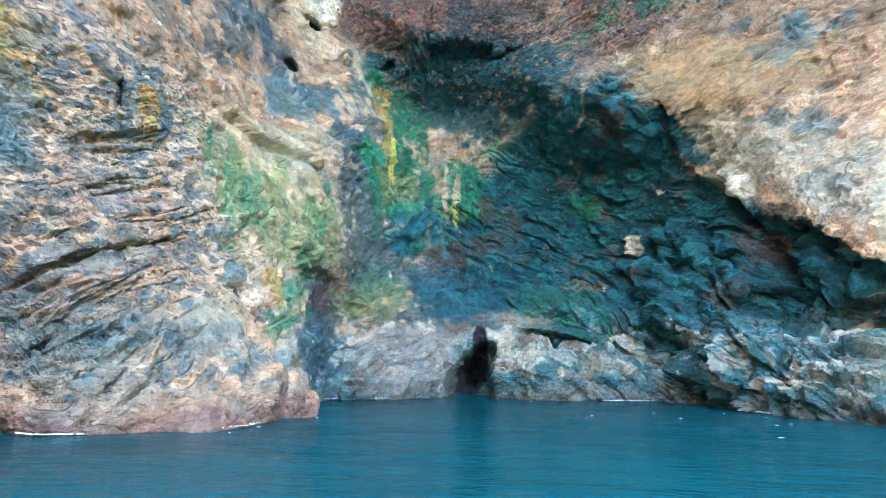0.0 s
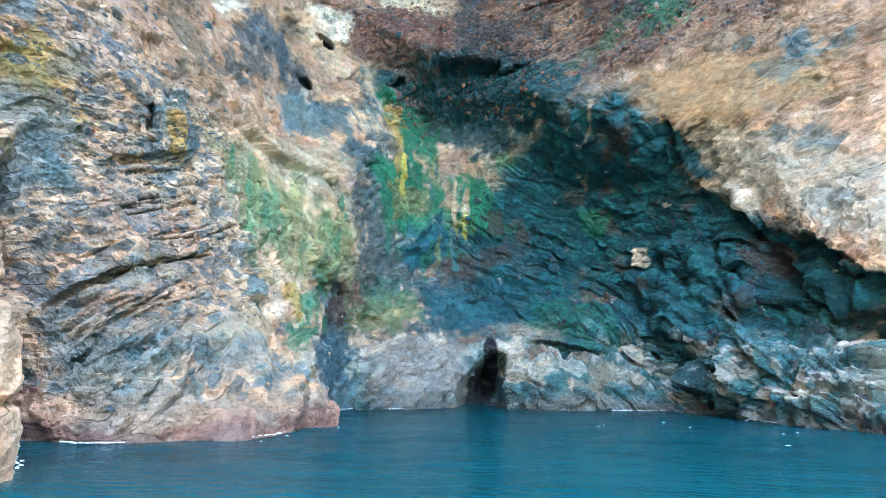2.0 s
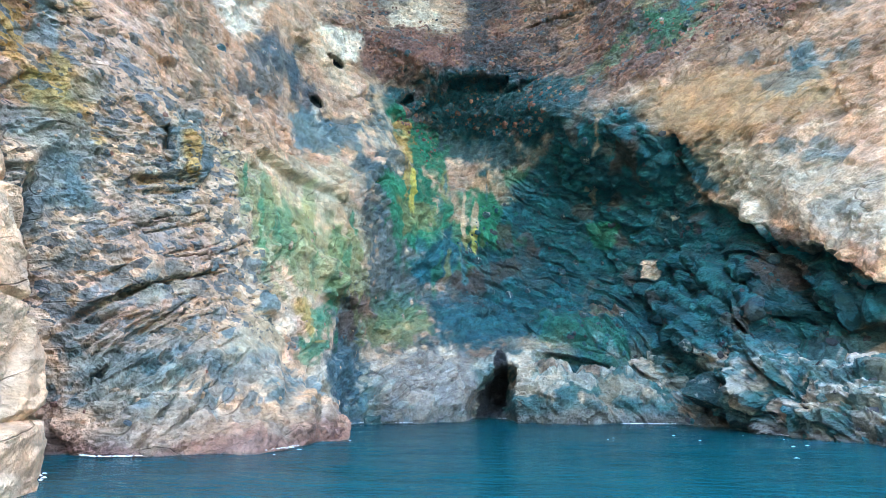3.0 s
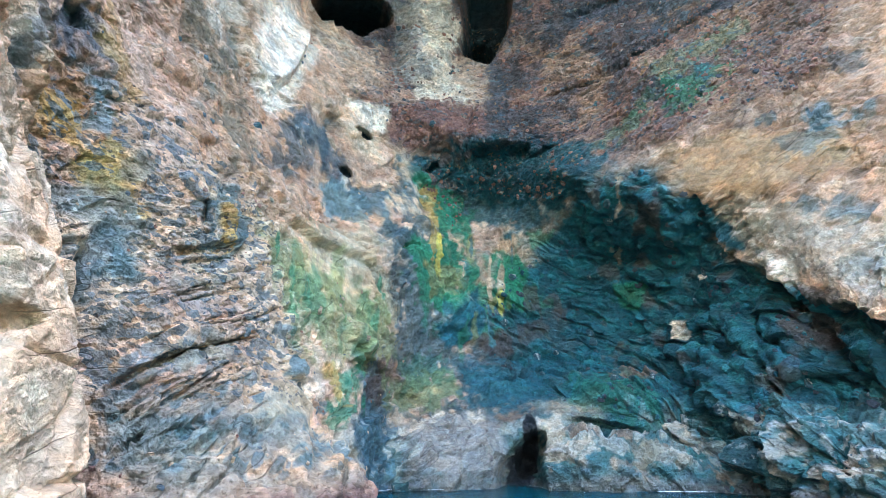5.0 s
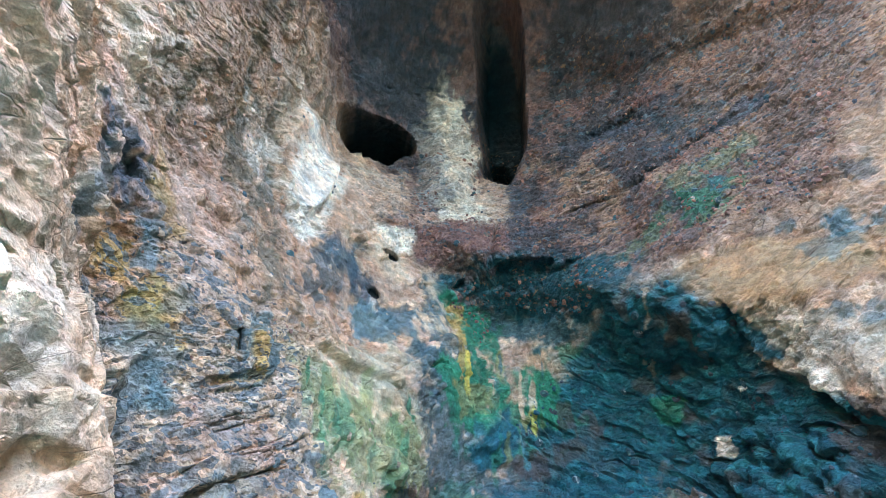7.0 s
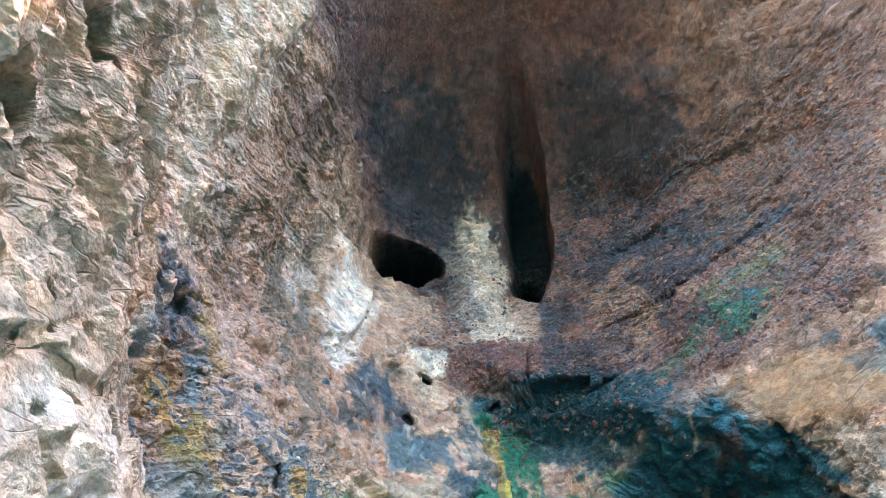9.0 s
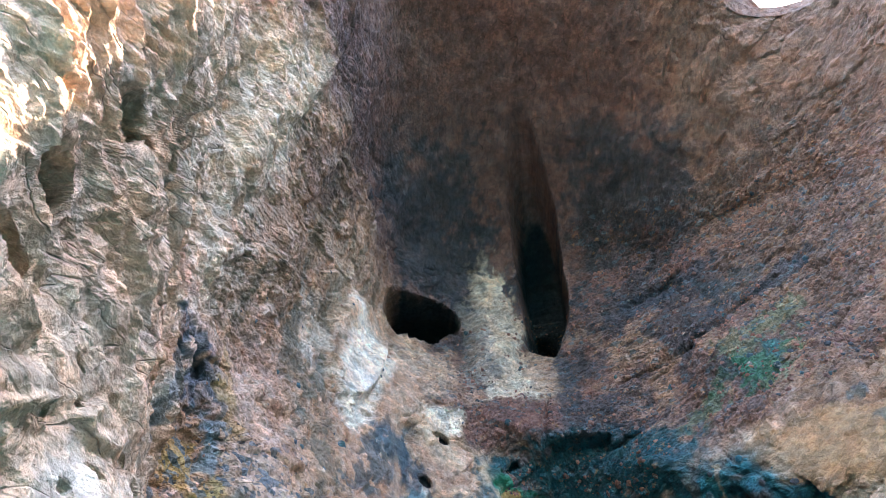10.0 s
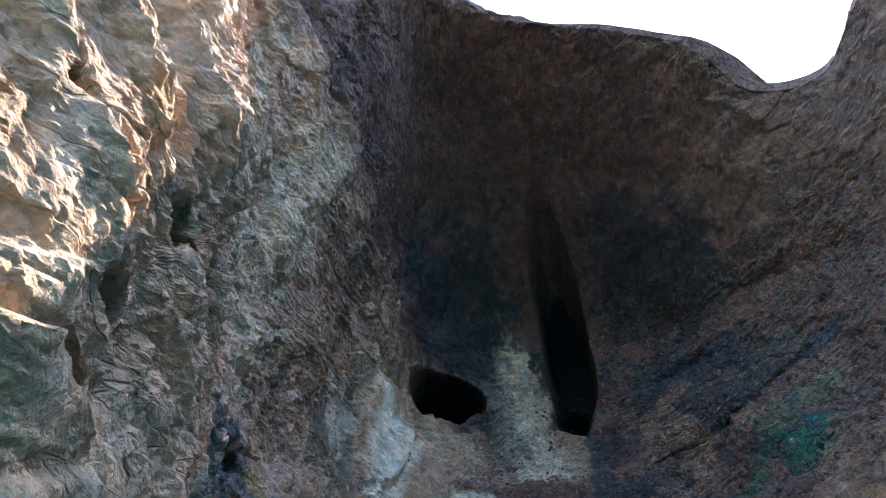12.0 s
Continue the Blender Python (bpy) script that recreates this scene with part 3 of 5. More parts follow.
stain(WHITE, (-15.6, 37.1, 28.8), (1.5, 1.0), 0.95, 0, 0.4)
streak(WHITE, (-16.2, 33.6, 21.8), 2.4, 0.35)
stain(BLUE, (-16.3, 32.8, 20.2), (0.9, 1.3), 0.8, 0, 0.5)
# dark teal rock under the arch, the overhang's shade put into its colour
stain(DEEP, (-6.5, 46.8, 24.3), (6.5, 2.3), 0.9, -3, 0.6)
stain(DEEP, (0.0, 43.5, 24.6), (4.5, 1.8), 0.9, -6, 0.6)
# shade of the hollow under the red beds, painted as a dark band
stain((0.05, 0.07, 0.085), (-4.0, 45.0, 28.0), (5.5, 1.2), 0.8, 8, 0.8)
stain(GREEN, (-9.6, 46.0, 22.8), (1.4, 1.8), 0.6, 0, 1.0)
# two higher bands darkened for the shade under the beds
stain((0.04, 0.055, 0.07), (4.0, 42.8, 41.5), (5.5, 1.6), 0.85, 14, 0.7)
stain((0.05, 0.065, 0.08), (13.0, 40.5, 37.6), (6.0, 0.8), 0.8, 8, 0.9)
stain(TEAL, (-13.0, 41.7, 25.6), (0.6, 0.75), 0.9, 0, 0.2)
# pale buttress and the ribs above it
stain(PALE, (-11.8, 5.5, 5.0), (4.5, 7.5), 1.0, 0, 0.2)
stain(PALE, (-9.8, 1.0, 8.0), (5.0, 5.0), 1.0, 0, 0.2)
stain(GREY, (-12.4, 6.6, 6.5), (0.8, 1.6), 0.3, -20, 1.3)
stain(WHITE, (-11.6, 4.6, 6.6), (0.9, 3.0), 0.5, -15, 1.2)
stain((0.50, 0.36, 0.255), (-8.5, -4.0, 16.0), (9.0, 7.0), 0.95, 0, 0.3)
stain(CREAM, (-15.8, 6.0, 27.0), (5.0, 8.0), 0.75, 0, 0.4)
stain(PALE, (-16.0, 7.5, 24.0), (1.2, 4.0), 0.8, -10, 0.6)
# blue-stained rock round the square pocket
stain((0.05, 0.09, 0.12), (-16.2, 10.4, 17.0), (2.0, 1.5), 0.85, 0, 0.9)
stain(OCHRE, (-16.3, 12.2, 17.4), (1.0, 0.8), 0.8, 0, 0.8)
stain(BLUE, (-16.4, 13.0, 15.6), (1.4, 0.8), 0.7, 10, 0.9)
# side wall
patch(SAND, 0.95, 0.15, (-13.0, 20.1, 4.8), (-13.1, 24.0, 5.2), (-12.5, 24.0, 4.1), (-11.8, 21.7, 3.2), (-12.4, 18.2, 2.8), (-12.6, 19.2, 4.0))
patch(BLUE, 0.45, 0.9, (-15.3, 14.1, 3.9), (-14.6, 15.5, 4.6), (-13.8, 17.8, 5.1), (-13.1, 18.7, 4.4), (-12.5, 18.0, 2.8), (-12.3, 15.6, 1.7), (-13.9, 14.9, 1.8), (-14.7, 14.0, 1.2))
patch(TEAL, 0.45, 1.0, (-15.2, 14.3, 2.6), (-14.2, 15.4, 3.3), (-13.0, 17.0, 2.7), (-12.6, 15.2, 1.5), (-14.4, 14.7, 1.8))
patch(BLUE, 0.9, 0.2, (-13.6, 22.4, 6.5), (-13.5, 23.6, 6.7), (-12.8, 22.3, 5.4), (-13.2, 21.6, 5.3))
patch(DRAB, 0.6, 0.5, (-14.7, 14.1, 1.0), (-14.3, 14.6, 1.6), (-12.1, 15.7, 1.6), (-10.0, 23.0, 1.1), (-9.5, 23.1, 0.5), (-10.8, 15.8, 0.7), (-14.6, 14.0, 0.4))
patch(MIST, 0.5, 0.9, (-12.3, 17.9, 2.6), (-11.7, 22.1, 2.9), (-9.9, 23.5, 1.2), (-10.4, 19.5, 1.5), (-12.0, 17.5, 1.9))
patch(OLIVE, 0.6, 0.6, (-15.3, 21.8, 12.9), (-15.1, 34.0, 18.5), (-12.6, 36.6, 14.2), (-13.0, 36.3, 9.4), (-13.0, 26.4, 6.5), (-14.6, 24.3, 10.4))
patch(SAND, 0.7, 0.3, (-15.4, 25.2, 14.1), (-14.6, 34.9, 18.4), (-13.1, 34.5, 16.4), (-13.6, 33.0, 13.5), (-14.6, 30.1, 13.3))
patch(MOSS, 0.55, 1.1, (-14.7, 21.6, 11.6), (-15.4, 26.2, 13.8), (-14.1, 27.3, 11.3), (-13.9, 25.5, 9.0), (-14.6, 24.3, 10.4))
patch(MOSS, 0.55, 1.1, (-14.4, 26.6, 11.1), (-13.4, 32.8, 12.7), (-13.1, 35.3, 9.6), (-12.9, 29.0, 6.4), (-13.2, 25.0, 7.1))
patch(GREEN, 0.8, 0.8, (-13.0, 25.9, 5.9), (-13.3, 30.5, 7.2), (-12.9, 31.4, 4.8), (-11.9, 26.5, 3.2), (-12.4, 25.3, 3.4))
patch(OCHRE, 0.7, 0.8, (-13.1, 25.4, 6.7), (-12.9, 27.5, 6.8), (-12.5, 27.1, 4.4), (-12.6, 25.2, 4.7))
patch(BLUE, 0.85, 0.35, (-15.7, 18.3, 13.7), (-16.2, 21.1, 14.7), (-15.1, 20.6, 11.2), (-15.1, 19.0, 10.1), (-15.2, 18.2, 10.9))
patch(OCHRE, 0.95, 0.25, (-15.2, 18.2, 12.5), (-14.9, 18.4, 12.6), (-15.0, 19.2, 10.6), (-15.2, 18.7, 10.3))
# the narrow pocket's shade, painted slate-dark over the slot
patch(SLATE, 0.9, 0.2, (-15.6, 17.6, 12.8), (-15.7, 18.3, 13.2), (-15.2, 18.2, 10.9), (-15.3, 17.9, 10.8))
patch(BLUE, 0.8, 0.4, (-16.2, 14.0, 9.1), (-15.9, 14.6, 8.8), (-15.7, 14.7, 8.0), (-16.1, 14.2, 7.9))
patch(BLUE, 0.5, 0.6, (-16.8, 13.9, 12.7), (-16.4, 14.5, 13.3), (-16.4, 15.4, 13.1), (-16.4, 14.9, 12.1), (-16.7, 14.1, 11.9))
patch(OCHRE, 0.7, 0.3, (-16.5, 15.1, 11.2), (-16.2, 15.5, 11.3), (-16.1, 15.4, 10.6), (-16.0, 14.8, 10.3))
patch(BLUE, 0.5, 0.8, (-15.3, 16.1, 8.3), (-14.7, 18.8, 9.2), (-14.7, 18.4, 8.0), (-14.7, 15.8, 7.0))
patch(BLUE, 0.6, 0.8, (-14.5, 15.5, 5.8), (-13.9, 19.4, 7.2), (-13.6, 18.9, 5.5), (-14.4, 15.9, 4.8))
patch(MIST, 0.7, 0.6, (-17.1, 32.8, 20.6), (-14.1, 37.6, 22.1), (-13.8, 36.0, 19.1), (-16.0, 32.6, 18.0))
# deep blue shadow towards the inner corner, painted as slate colour
patch(SLATE, 0.7, 0.7, (-13.5, 36.3, 18.6), (-11.9, 38.1, 18.6), (-12.1, 37.6, 15.8), (-12.7, 36.8, 11.4), (-13.2, 35.0, 13.8))
# inner corner
patch(GREEN, 0.95, 0.4, (-13.4, 40.7, 25.6), (-11.7, 43.2, 25.8), (-9.9, 47.5, 25.4), (-9.4, 46.5, 21.9), (-11.1, 43.3, 20.5), (-12.3, 41.5, 22.4))
patch(GREEN, 0.85, 0.6, (-12.3, 37.9, 17.6), (-10.5, 44.7, 20.8), (-8.4, 47.0, 17.4), (-10.8, 43.1, 13.0), (-12.2, 38.5, 13.1))
patch(MOSS, 0.8, 0.5, (-11.5, 39.8, 16.5), (-9.1, 45.6, 18.0), (-9.5, 45.4, 15.9), (-11.4, 41.6, 14.0))
patch(WET, 0.95, 0.2, (-11.2, 42.8, 12.0), (-10.0, 43.3, 14.4), (-8.4, 47.1, 16.4), (-7.9, 46.5, 13.7), (-9.5, 45.8, 10.9), (-10.9, 43.6, 10.3))
patch(GREEN, 0.9, 0.5, (-7.7, 48.5, 20.5), (-4.1, 48.8, 19.4), (-4.7, 49.3, 15.9), (-7.1, 48.4, 14.4))
patch(PINK, 0.75, 0.5, (-10.2, 46.6, 22.8), (-5.6, 48.5, 23.2), (-6.7, 49.0, 21.6), (-8.4, 47.1, 19.5), (-7.1, 48.4, 17.3), (-8.4, 47.0, 17.1), (-9.0, 47.2, 20.6))
patch(LIME, 0.8, 0.6, (-7.8, 48.0, 15.6), (-7.1, 48.4, 15.7), (-7.0, 48.5, 14.0), (-7.6, 48.1, 13.9))
patch(OCHRE, 0.8, 0.6, (-12.6, 42.0, 24.7), (-11.5, 44.3, 25.5), (-11.2, 43.5, 20.8), (-11.3, 40.8, 16.9), (-11.4, 39.5, 19.6))
patch(MUD, 0.8, 0.4, (-9.1, 45.0, 11.5), (-5.7, 49.2, 12.8), (-5.2, 49.0, 10.7), (-8.2, 46.6, 10.0))
patch(MUD, 0.7, 0.4, (-7.1, 48.3, 12.7), (-2.2, 50.5, 14.8), (-2.0, 50.8, 12.9), (-5.6, 48.7, 11.2))
patch(MUD, 0.7, 0.4, (-4.7, 49.3, 17.2), (-3.6, 49.4, 16.9), (-3.3, 50.1, 14.5), (-4.6, 49.3, 14.6))
patch(MUD, 0.9, 0.3, (-12.8, 30.6, 6.2), (-13.1, 37.0, 8.0), (-13.4, 37.0, 5.3), (-13.4, 33.4, 5.4))
patch(MUD, 0.8, 0.4, (-8.4, 46.4, 9.9), (-3.7, 48.7, 9.2), (-4.0, 47.0, 8.0), (-7.6, 46.0, 8.6))
patch(CLAY, 0.9, 0.3, (-6.9, 42.9, 4.9), (-4.3, 44.5, 6.1), (-3.7, 43.5, 5.4), (-5.3, 42.6, 4.3))
patch(MOSS, 0.7, 0.6, (-13.3, 37.4, 7.4), (-10.2, 44.6, 9.1), (-8.9, 43.0, 6.2), (-12.1, 40.4, 5.1), (-13.3, 37.8, 5.3))
patch(GREEN, 0.35, 1.0, (-13.2, 39.3, 8.7), (-11.0, 44.1, 10.0), (-9.4, 43.5, 7.6), (-12.7, 40.8, 6.5))
patch(STONE, 0.9, 0.2, (-13.3, 38.4, 4.6), (-10.3, 41.6, 5.3), (-8.0, 43.2, 5.6), (-6.1, 42.3, 4.1), (-6.5, 45.1, 0.3), (-11.7, 34.8, 0.4))
patch(CHALK, 0.6, 1.3, (-13.3, 38.4, 4.7), (-10.6, 41.3, 5.2), (-10.8, 37.7, 3.8), (-12.6, 37.9, 3.1))
patch(CHALK, 0.6, 0.6, (-8.9, 42.4, 5.3), (-8.0, 43.4, 5.8), (-7.5, 42.6, 4.7), (-8.0, 39.6, 4.3))
# alcove
patch(GREEN, 0.7, 0.5, (3.4, 48.7, 16.7), (5.9, 46.9, 15.8), (5.4, 47.4, 14.0), (3.6, 49.3, 14.5))
patch(MUD, 0.85, 0.35, (4.8, 40.1, 20.4), (6.6, 38.4, 19.3), (6.5, 41.2, 18.3), (5.0, 42.0, 19.2))
patch(CHALK, 1.0, 0.12, (7.4, 46.7, 12.6), (8.5, 46.0, 12.3), (8.8, 45.3, 11.4), (8.5, 46.1, 10.6), (7.5, 47.0, 11.0))
patch(CHALK, 0.95, 0.15, (9.1, 44.5, 15.2), (9.6, 44.0, 15.1), (9.7, 44.1, 14.8), (9.2, 44.6, 14.8))
patch(GREEN, 0.6, 0.6, (-4.0, 48.1, 21.8), (-1.5, 47.6, 21.7), (-2.1, 48.9, 20.7), (-3.8, 48.3, 20.5))
patch(PALE, 0.35, 1.2, (3.4, 46.7, 19.3), (4.1, 46.5, 18.9), (4.1, 48.0, 17.8), (3.6, 48.2, 17.9))
patch(PALE, 0.6, 0.4, (3.5, 39.7, 22.4), (3.9, 39.4, 22.2), (3.9, 42.0, 20.2), (3.7, 42.3, 20.3))
patch(MUD, 0.7, 0.5, (-2.2, 50.5, 14.8), (-1.0, 50.7, 15.1), (-1.0, 51.0, 13.1), (-2.0, 50.6, 12.5))
patch(CLAY, 0.6, 0.5, (-2.7, 47.5, 8.3), (0.6, 48.9, 8.9), (-0.3, 44.6, 7.0), (-2.6, 46.5, 7.5))
patch(CLAY, 0.8, 0.4, (1.6, 45.8, 8.2), (6.2, 46.4, 7.9), (5.8, 44.0, 6.5), (1.7, 43.5, 6.9))
patch(GREEN, 0.35, 1.0, (-2.2, 46.6, 7.5), (2.1, 43.7, 6.7), (5.4, 43.6, 5.8), (5.3, 43.9, 4.2), (1.3, 43.7, 4.6), (-1.2, 44.4, 5.9))
patch(CHALK, 0.6, 1.3, (-3.1, 42.2, 4.1), (-2.0, 42.6, 4.2), (-1.0, 39.5, 2.4), (1.4, 38.8, 2.1), (0.3, 38.5, 1.2), (-2.7, 39.8, 1.3))
patch(CLAY, 0.7, 0.5, (-1.8, 41.7, 3.6), (3.3, 39.9, 2.8), (3.6, 39.6, 1.9), (-0.8, 39.5, 2.4))
patch(PALE, 0.35, 1.2, (0.3, 38.7, 1.9), (4.7, 39.4, 1.9), (8.5, 39.7, 0.9), (3.9, 38.9, 0.5))
patch(CHALK, 0.6, 1.3, (5.4, 43.4, 3.7), (7.9, 43.2, 3.4), (8.3, 37.8, 1.8), (6.7, 41.1, 2.0))
patch(CHALK, 0.6, 1.3, (9.1, 38.6, 4.9), (10.5, 37.2, 4.5), (10.1, 37.1, 3.5), (9.5, 39.2, 3.8))
patch(CHALK, 0.6, 1.3, (15.5, 34.3, 3.7), (15.1, 30.2, 3.8), (13.4, 26.5, 2.4), (12.4, 27.0, 2.1))
patch(CHALK, 0.6, 1.3, (10.9, 29.7, 1.1), (11.8, 26.8, 1.5), (11.4, 26.5, 0.9), (10.6, 28.2, 0.8))
patch(PALE, 0.3, 1.2, (12.2, 26.6, 1.2), (12.8, 24.4, 1.3), (12.4, 24.0, 0.4), (11.4, 24.8, 0.3))
patch(MUD, 0.8, 0.5, (12.3, 38.2, 10.2), (13.3, 38.0, 11.0), (14.1, 36.5, 8.9), (12.8, 36.6, 8.5))
patch(MUD, 0.7, 0.5, (14.3, 38.6, 11.9), (14.5, 34.4, 10.5), (15.0, 37.4, 9.9), (14.0, 37.8, 10.6))
patch(MUD, 0.6, 0.5, (10.2, 42.9, 14.9), (10.9, 42.3, 14.7), (10.7, 42.9, 13.2), (10.3, 43.3, 13.4))
patch(WET, 0.8, 0.5, (-10.2, 44.6, 9.1), (-3.2, 49.7, 10.8), (2.5, 49.5, 10.2), (2.3, 45.2, 7.7), (-3.8, 44.6, 6.2), (-7.1, 43.1, 5.4), (-9.6, 42.5, 5.8))
patch(WET, 0.6, 0.6, (-3.2, 50.0, 14.5), (2.6, 49.7, 13.2), (3.0, 49.2, 10.1), (-3.3, 50.1, 10.4))
patch(TEAL, 0.6, 0.8, (6.1, 43.4, 5.8), (9.0, 39.0, 4.7), (9.9, 31.6, 2.4), (8.9, 33.4, 1.2), (7.0, 42.3, 2.5))
patch(ROSE, 0.5, 0.8, (-15.7, 14.3, 7.2), (-15.3, 16.0, 7.9), (-14.5, 20.0, 9.0), (-14.0, 20.6, 7.5), (-14.6, 15.6, 6.2), (-15.5, 14.5, 5.6))
patch(SAND, 0.5, 0.8, (-15.2, 14.8, 5.5), (-14.2, 18.1, 6.2), (-13.8, 17.9, 5.5), (-14.7, 15.0, 4.3))
# overhang
patch(GOLD, 0.9, 0.3, (6.7, 38.2, 23.9), (11.4, 36.3, 23.6), (17.8, 33.6, 21.4), (17.4, 32.8, 18.8), (12.9, 34.8, 17.7), (7.8, 37.5, 19.2), (6.5, 37.9, 21.2))
patch(MIST, 0.2, 0.7, (6.5, 37.9, 22.6), (7.6, 37.2, 22.0), (7.9, 37.3, 19.6), (6.6, 37.6, 19.9))
patch(WET, 0.6, 0.7, (12.6, 35.2, 17.3), (17.0, 32.1, 15.6), (16.5, 31.2, 14.3), (14.2, 33.9, 15.2))
patch(BLEACH, 0.85, 0.3, (9.6, 37.4, 18.2), (12.4, 35.6, 17.5), (15.0, 33.0, 14.6), (17.5, 30.3, 12.9), (17.0, 30.8, 6.8), (14.2, 31.9, 11.3), (11.4, 38.5, 15.5))
patch(CHALK, 0.8, 0.35, (11.7, 38.7, 14.7), (12.8, 35.7, 13.7), (12.8, 35.4, 12.1), (12.9, 39.0, 12.1), (12.5, 40.4, 13.9))
# undercut below the lip: wet teal, with the lip's shade in the colour
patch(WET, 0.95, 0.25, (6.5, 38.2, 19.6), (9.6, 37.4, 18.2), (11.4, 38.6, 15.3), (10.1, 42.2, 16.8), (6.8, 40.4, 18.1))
patch(WET, 0.4, 0.8, (14.2, 33.1, 13.0), (15.8, 30.6, 11.8), (15.4, 30.1, 11.0), (14.2, 32.0, 11.7))
patch(WET, 0.5, 0.7, (12.4, 36.0, 24.3), (14.6, 35.3, 23.7), (14.0, 35.3, 22.8), (12.6, 35.7, 23.2))
patch(SLATE, 0.7, 0.5, (15.8, 35.2, 23.8), (17.0, 34.9, 22.9), (16.1, 34.5, 21.7), (15.7, 35.2, 22.6))
# under the roof
patch(CHALK, 1.0, 0.12, (-19.1, 24.3, 35.2), (-18.7, 25.7, 33.7), (-18.8, 29.5, 32.5), (-18.4, 32.8, 33.2), (-18.5, 30.3, 28.2), (-18.5, 29.0, 25.3), (-18.3, 25.8, 22.2), (-19.3, 25.2, 25.3), (-19.7, 23.8, 26.2), (-19.5, 25.0, 30.5))
patch(CHALK, 0.7, 0.5, (-19.1, 18.7, 29.3), (-19.3, 21.0, 31.3), (-20.0, 23.8, 29.1), (-19.5, 22.1, 25.3), (-19.3, 20.1, 25.4))
patch(BARK, 0.75, 0.5, (-19.1, 17.5, 25.9), (-19.5, 19.7, 27.7), (-19.4, 22.2, 24.9), (-18.0, 23.8, 19.8), (-16.8, 21.5, 16.2), (-18.8, 20.9, 21.3), (-19.5, 19.0, 24.1))
patch(ROSE, 0.8, 0.4, (-16.9, 11.7, 18.5), (-19.1, 15.7, 22.3), (-18.5, 17.0, 20.7), (-16.8, 16.9, 15.9), (-16.7, 19.1, 15.0), (-16.3, 15.7, 13.2), (-16.9, 13.4, 14.7))
patch(OCHRE, 0.5, 0.8, (-17.5, 12.5, 18.5), (-18.8, 14.3, 20.3), (-17.0, 14.4, 15.4), (-17.0, 13.5, 15.1))
patch(BLUE, 0.75, 0.7, (-11.7, 7.5, 7.2), (-16.6, 13.8, 9.9), (-15.6, 15.4, 8.5), (-15.8, 14.9, 7.9), (-16.5, 13.7, 7.9), (-10.7, 7.2, 5.9))
patch(BLUE, 0.8, 0.5, (-16.9, 12.1, 14.9), (-16.8, 13.3, 14.4), (-16.9, 13.1, 13.4), (-17.0, 12.2, 13.0))
patch(OCHRE, 0.8, 0.6, (-16.4, 10.0, 13.3), (-17.1, 12.0, 14.1), (-16.9, 12.1, 12.8), (-16.6, 10.6, 12.2))
patch(LIME, 0.4, 0.9, (-16.9, 12.1, 12.3), (-16.7, 13.8, 13.1), (-16.8, 14.1, 11.5), (-17.3, 13.2, 11.3))
patch(RUST, 0.6, 0.7, (-13.4, 5.1, 13.5), (-16.7, 8.2, 16.9), (-16.3, 8.6, 15.4), (-12.2, 4.9, 11.6))
patch(SLATE, 0.7, 0.7, (-14.7, 6.7, 14.2), (-16.3, 8.7, 16.5), (-16.5, 9.7, 14.7), (-13.1, 6.3, 11.5))
patch(ROSE, 0.85, 0.4, (-18.7, 32.3, 32.9), (-16.3, 40.4, 40.3), (-15.2, 38.1, 32.7), (-17.5, 31.9, 27.4))
patch(CHALK, 0.95, 0.4, (-12.5, 39.4, 49.0), (-10.2, 39.7, 49.5), (-9.5, 44.4, 43.7), (-9.5, 44.0, 38.2), (-7.7, 42.8, 32.8), (-12.3, 39.1, 30.8), (-13.7, 40.3, 36.3), (-14.3, 40.2, 46.4))
patch(STONE, 0.7, 0.5, (-15.5, 40.1, 45.1), (-12.8, 40.3, 43.9), (-12.4, 40.4, 35.4), (-14.2, 38.6, 31.9))
patch(CRUST_RED, 0.95, 0.35, (-15.0, 37.8, 29.8), (-12.0, 39.7, 32.0), (-7.2, 42.9, 33.0), (-6.8, 42.8, 28.5), (-14.4, 39.5, 27.4))
patch(CHALK, 0.9, 0.3, (-16.4, 35.5, 28.6), (-14.5, 37.9, 30.5), (-14.5, 38.7, 29.1), (-16.6, 38.0, 27.6))
patch(ROSE, 0.7, 0.5, (-10.1, 43.6, 39.5), (-8.4, 55.3, 47.2), (-6.8, 43.2, 33.7), (-8.3, 42.5, 32.9))
# dark teal band below the arch, with its shade in the colour
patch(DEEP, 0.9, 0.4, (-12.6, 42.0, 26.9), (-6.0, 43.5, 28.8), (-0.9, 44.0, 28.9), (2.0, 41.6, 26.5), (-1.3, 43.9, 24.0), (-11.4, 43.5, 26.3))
patch(SLATE, 0.7, 0.7, (-18.5, 28.1, 23.3), (-17.3, 33.7, 26.5), (-17.1, 33.0, 22.1), (-16.6, 23.9, 17.4))
patch(MIST, 0.8, 0.5, (-17.2, 32.4, 20.6), (-16.4, 34.1, 21.6), (-15.9, 32.9, 18.1), (-16.1, 31.1, 17.2))
patch(SLATE, 0.7, 0.5, (-16.3, 34.5, 21.3), (-14.7, 37.6, 23.0), (-13.9, 36.3, 20.1), (-15.6, 34.1, 19.1))
patch(GREEN, 0.6, 0.8, (7.9, 39.5, 31.1), (12.3, 38.5, 30.6), (10.3, 37.5, 27.1), (7.5, 38.8, 26.6))
patch(TEAL, 0.7, 0.6, (10.6, 39.6, 31.8), (11.7, 39.0, 31.1), (10.8, 37.8, 28.7), (10.1, 38.7, 29.5))
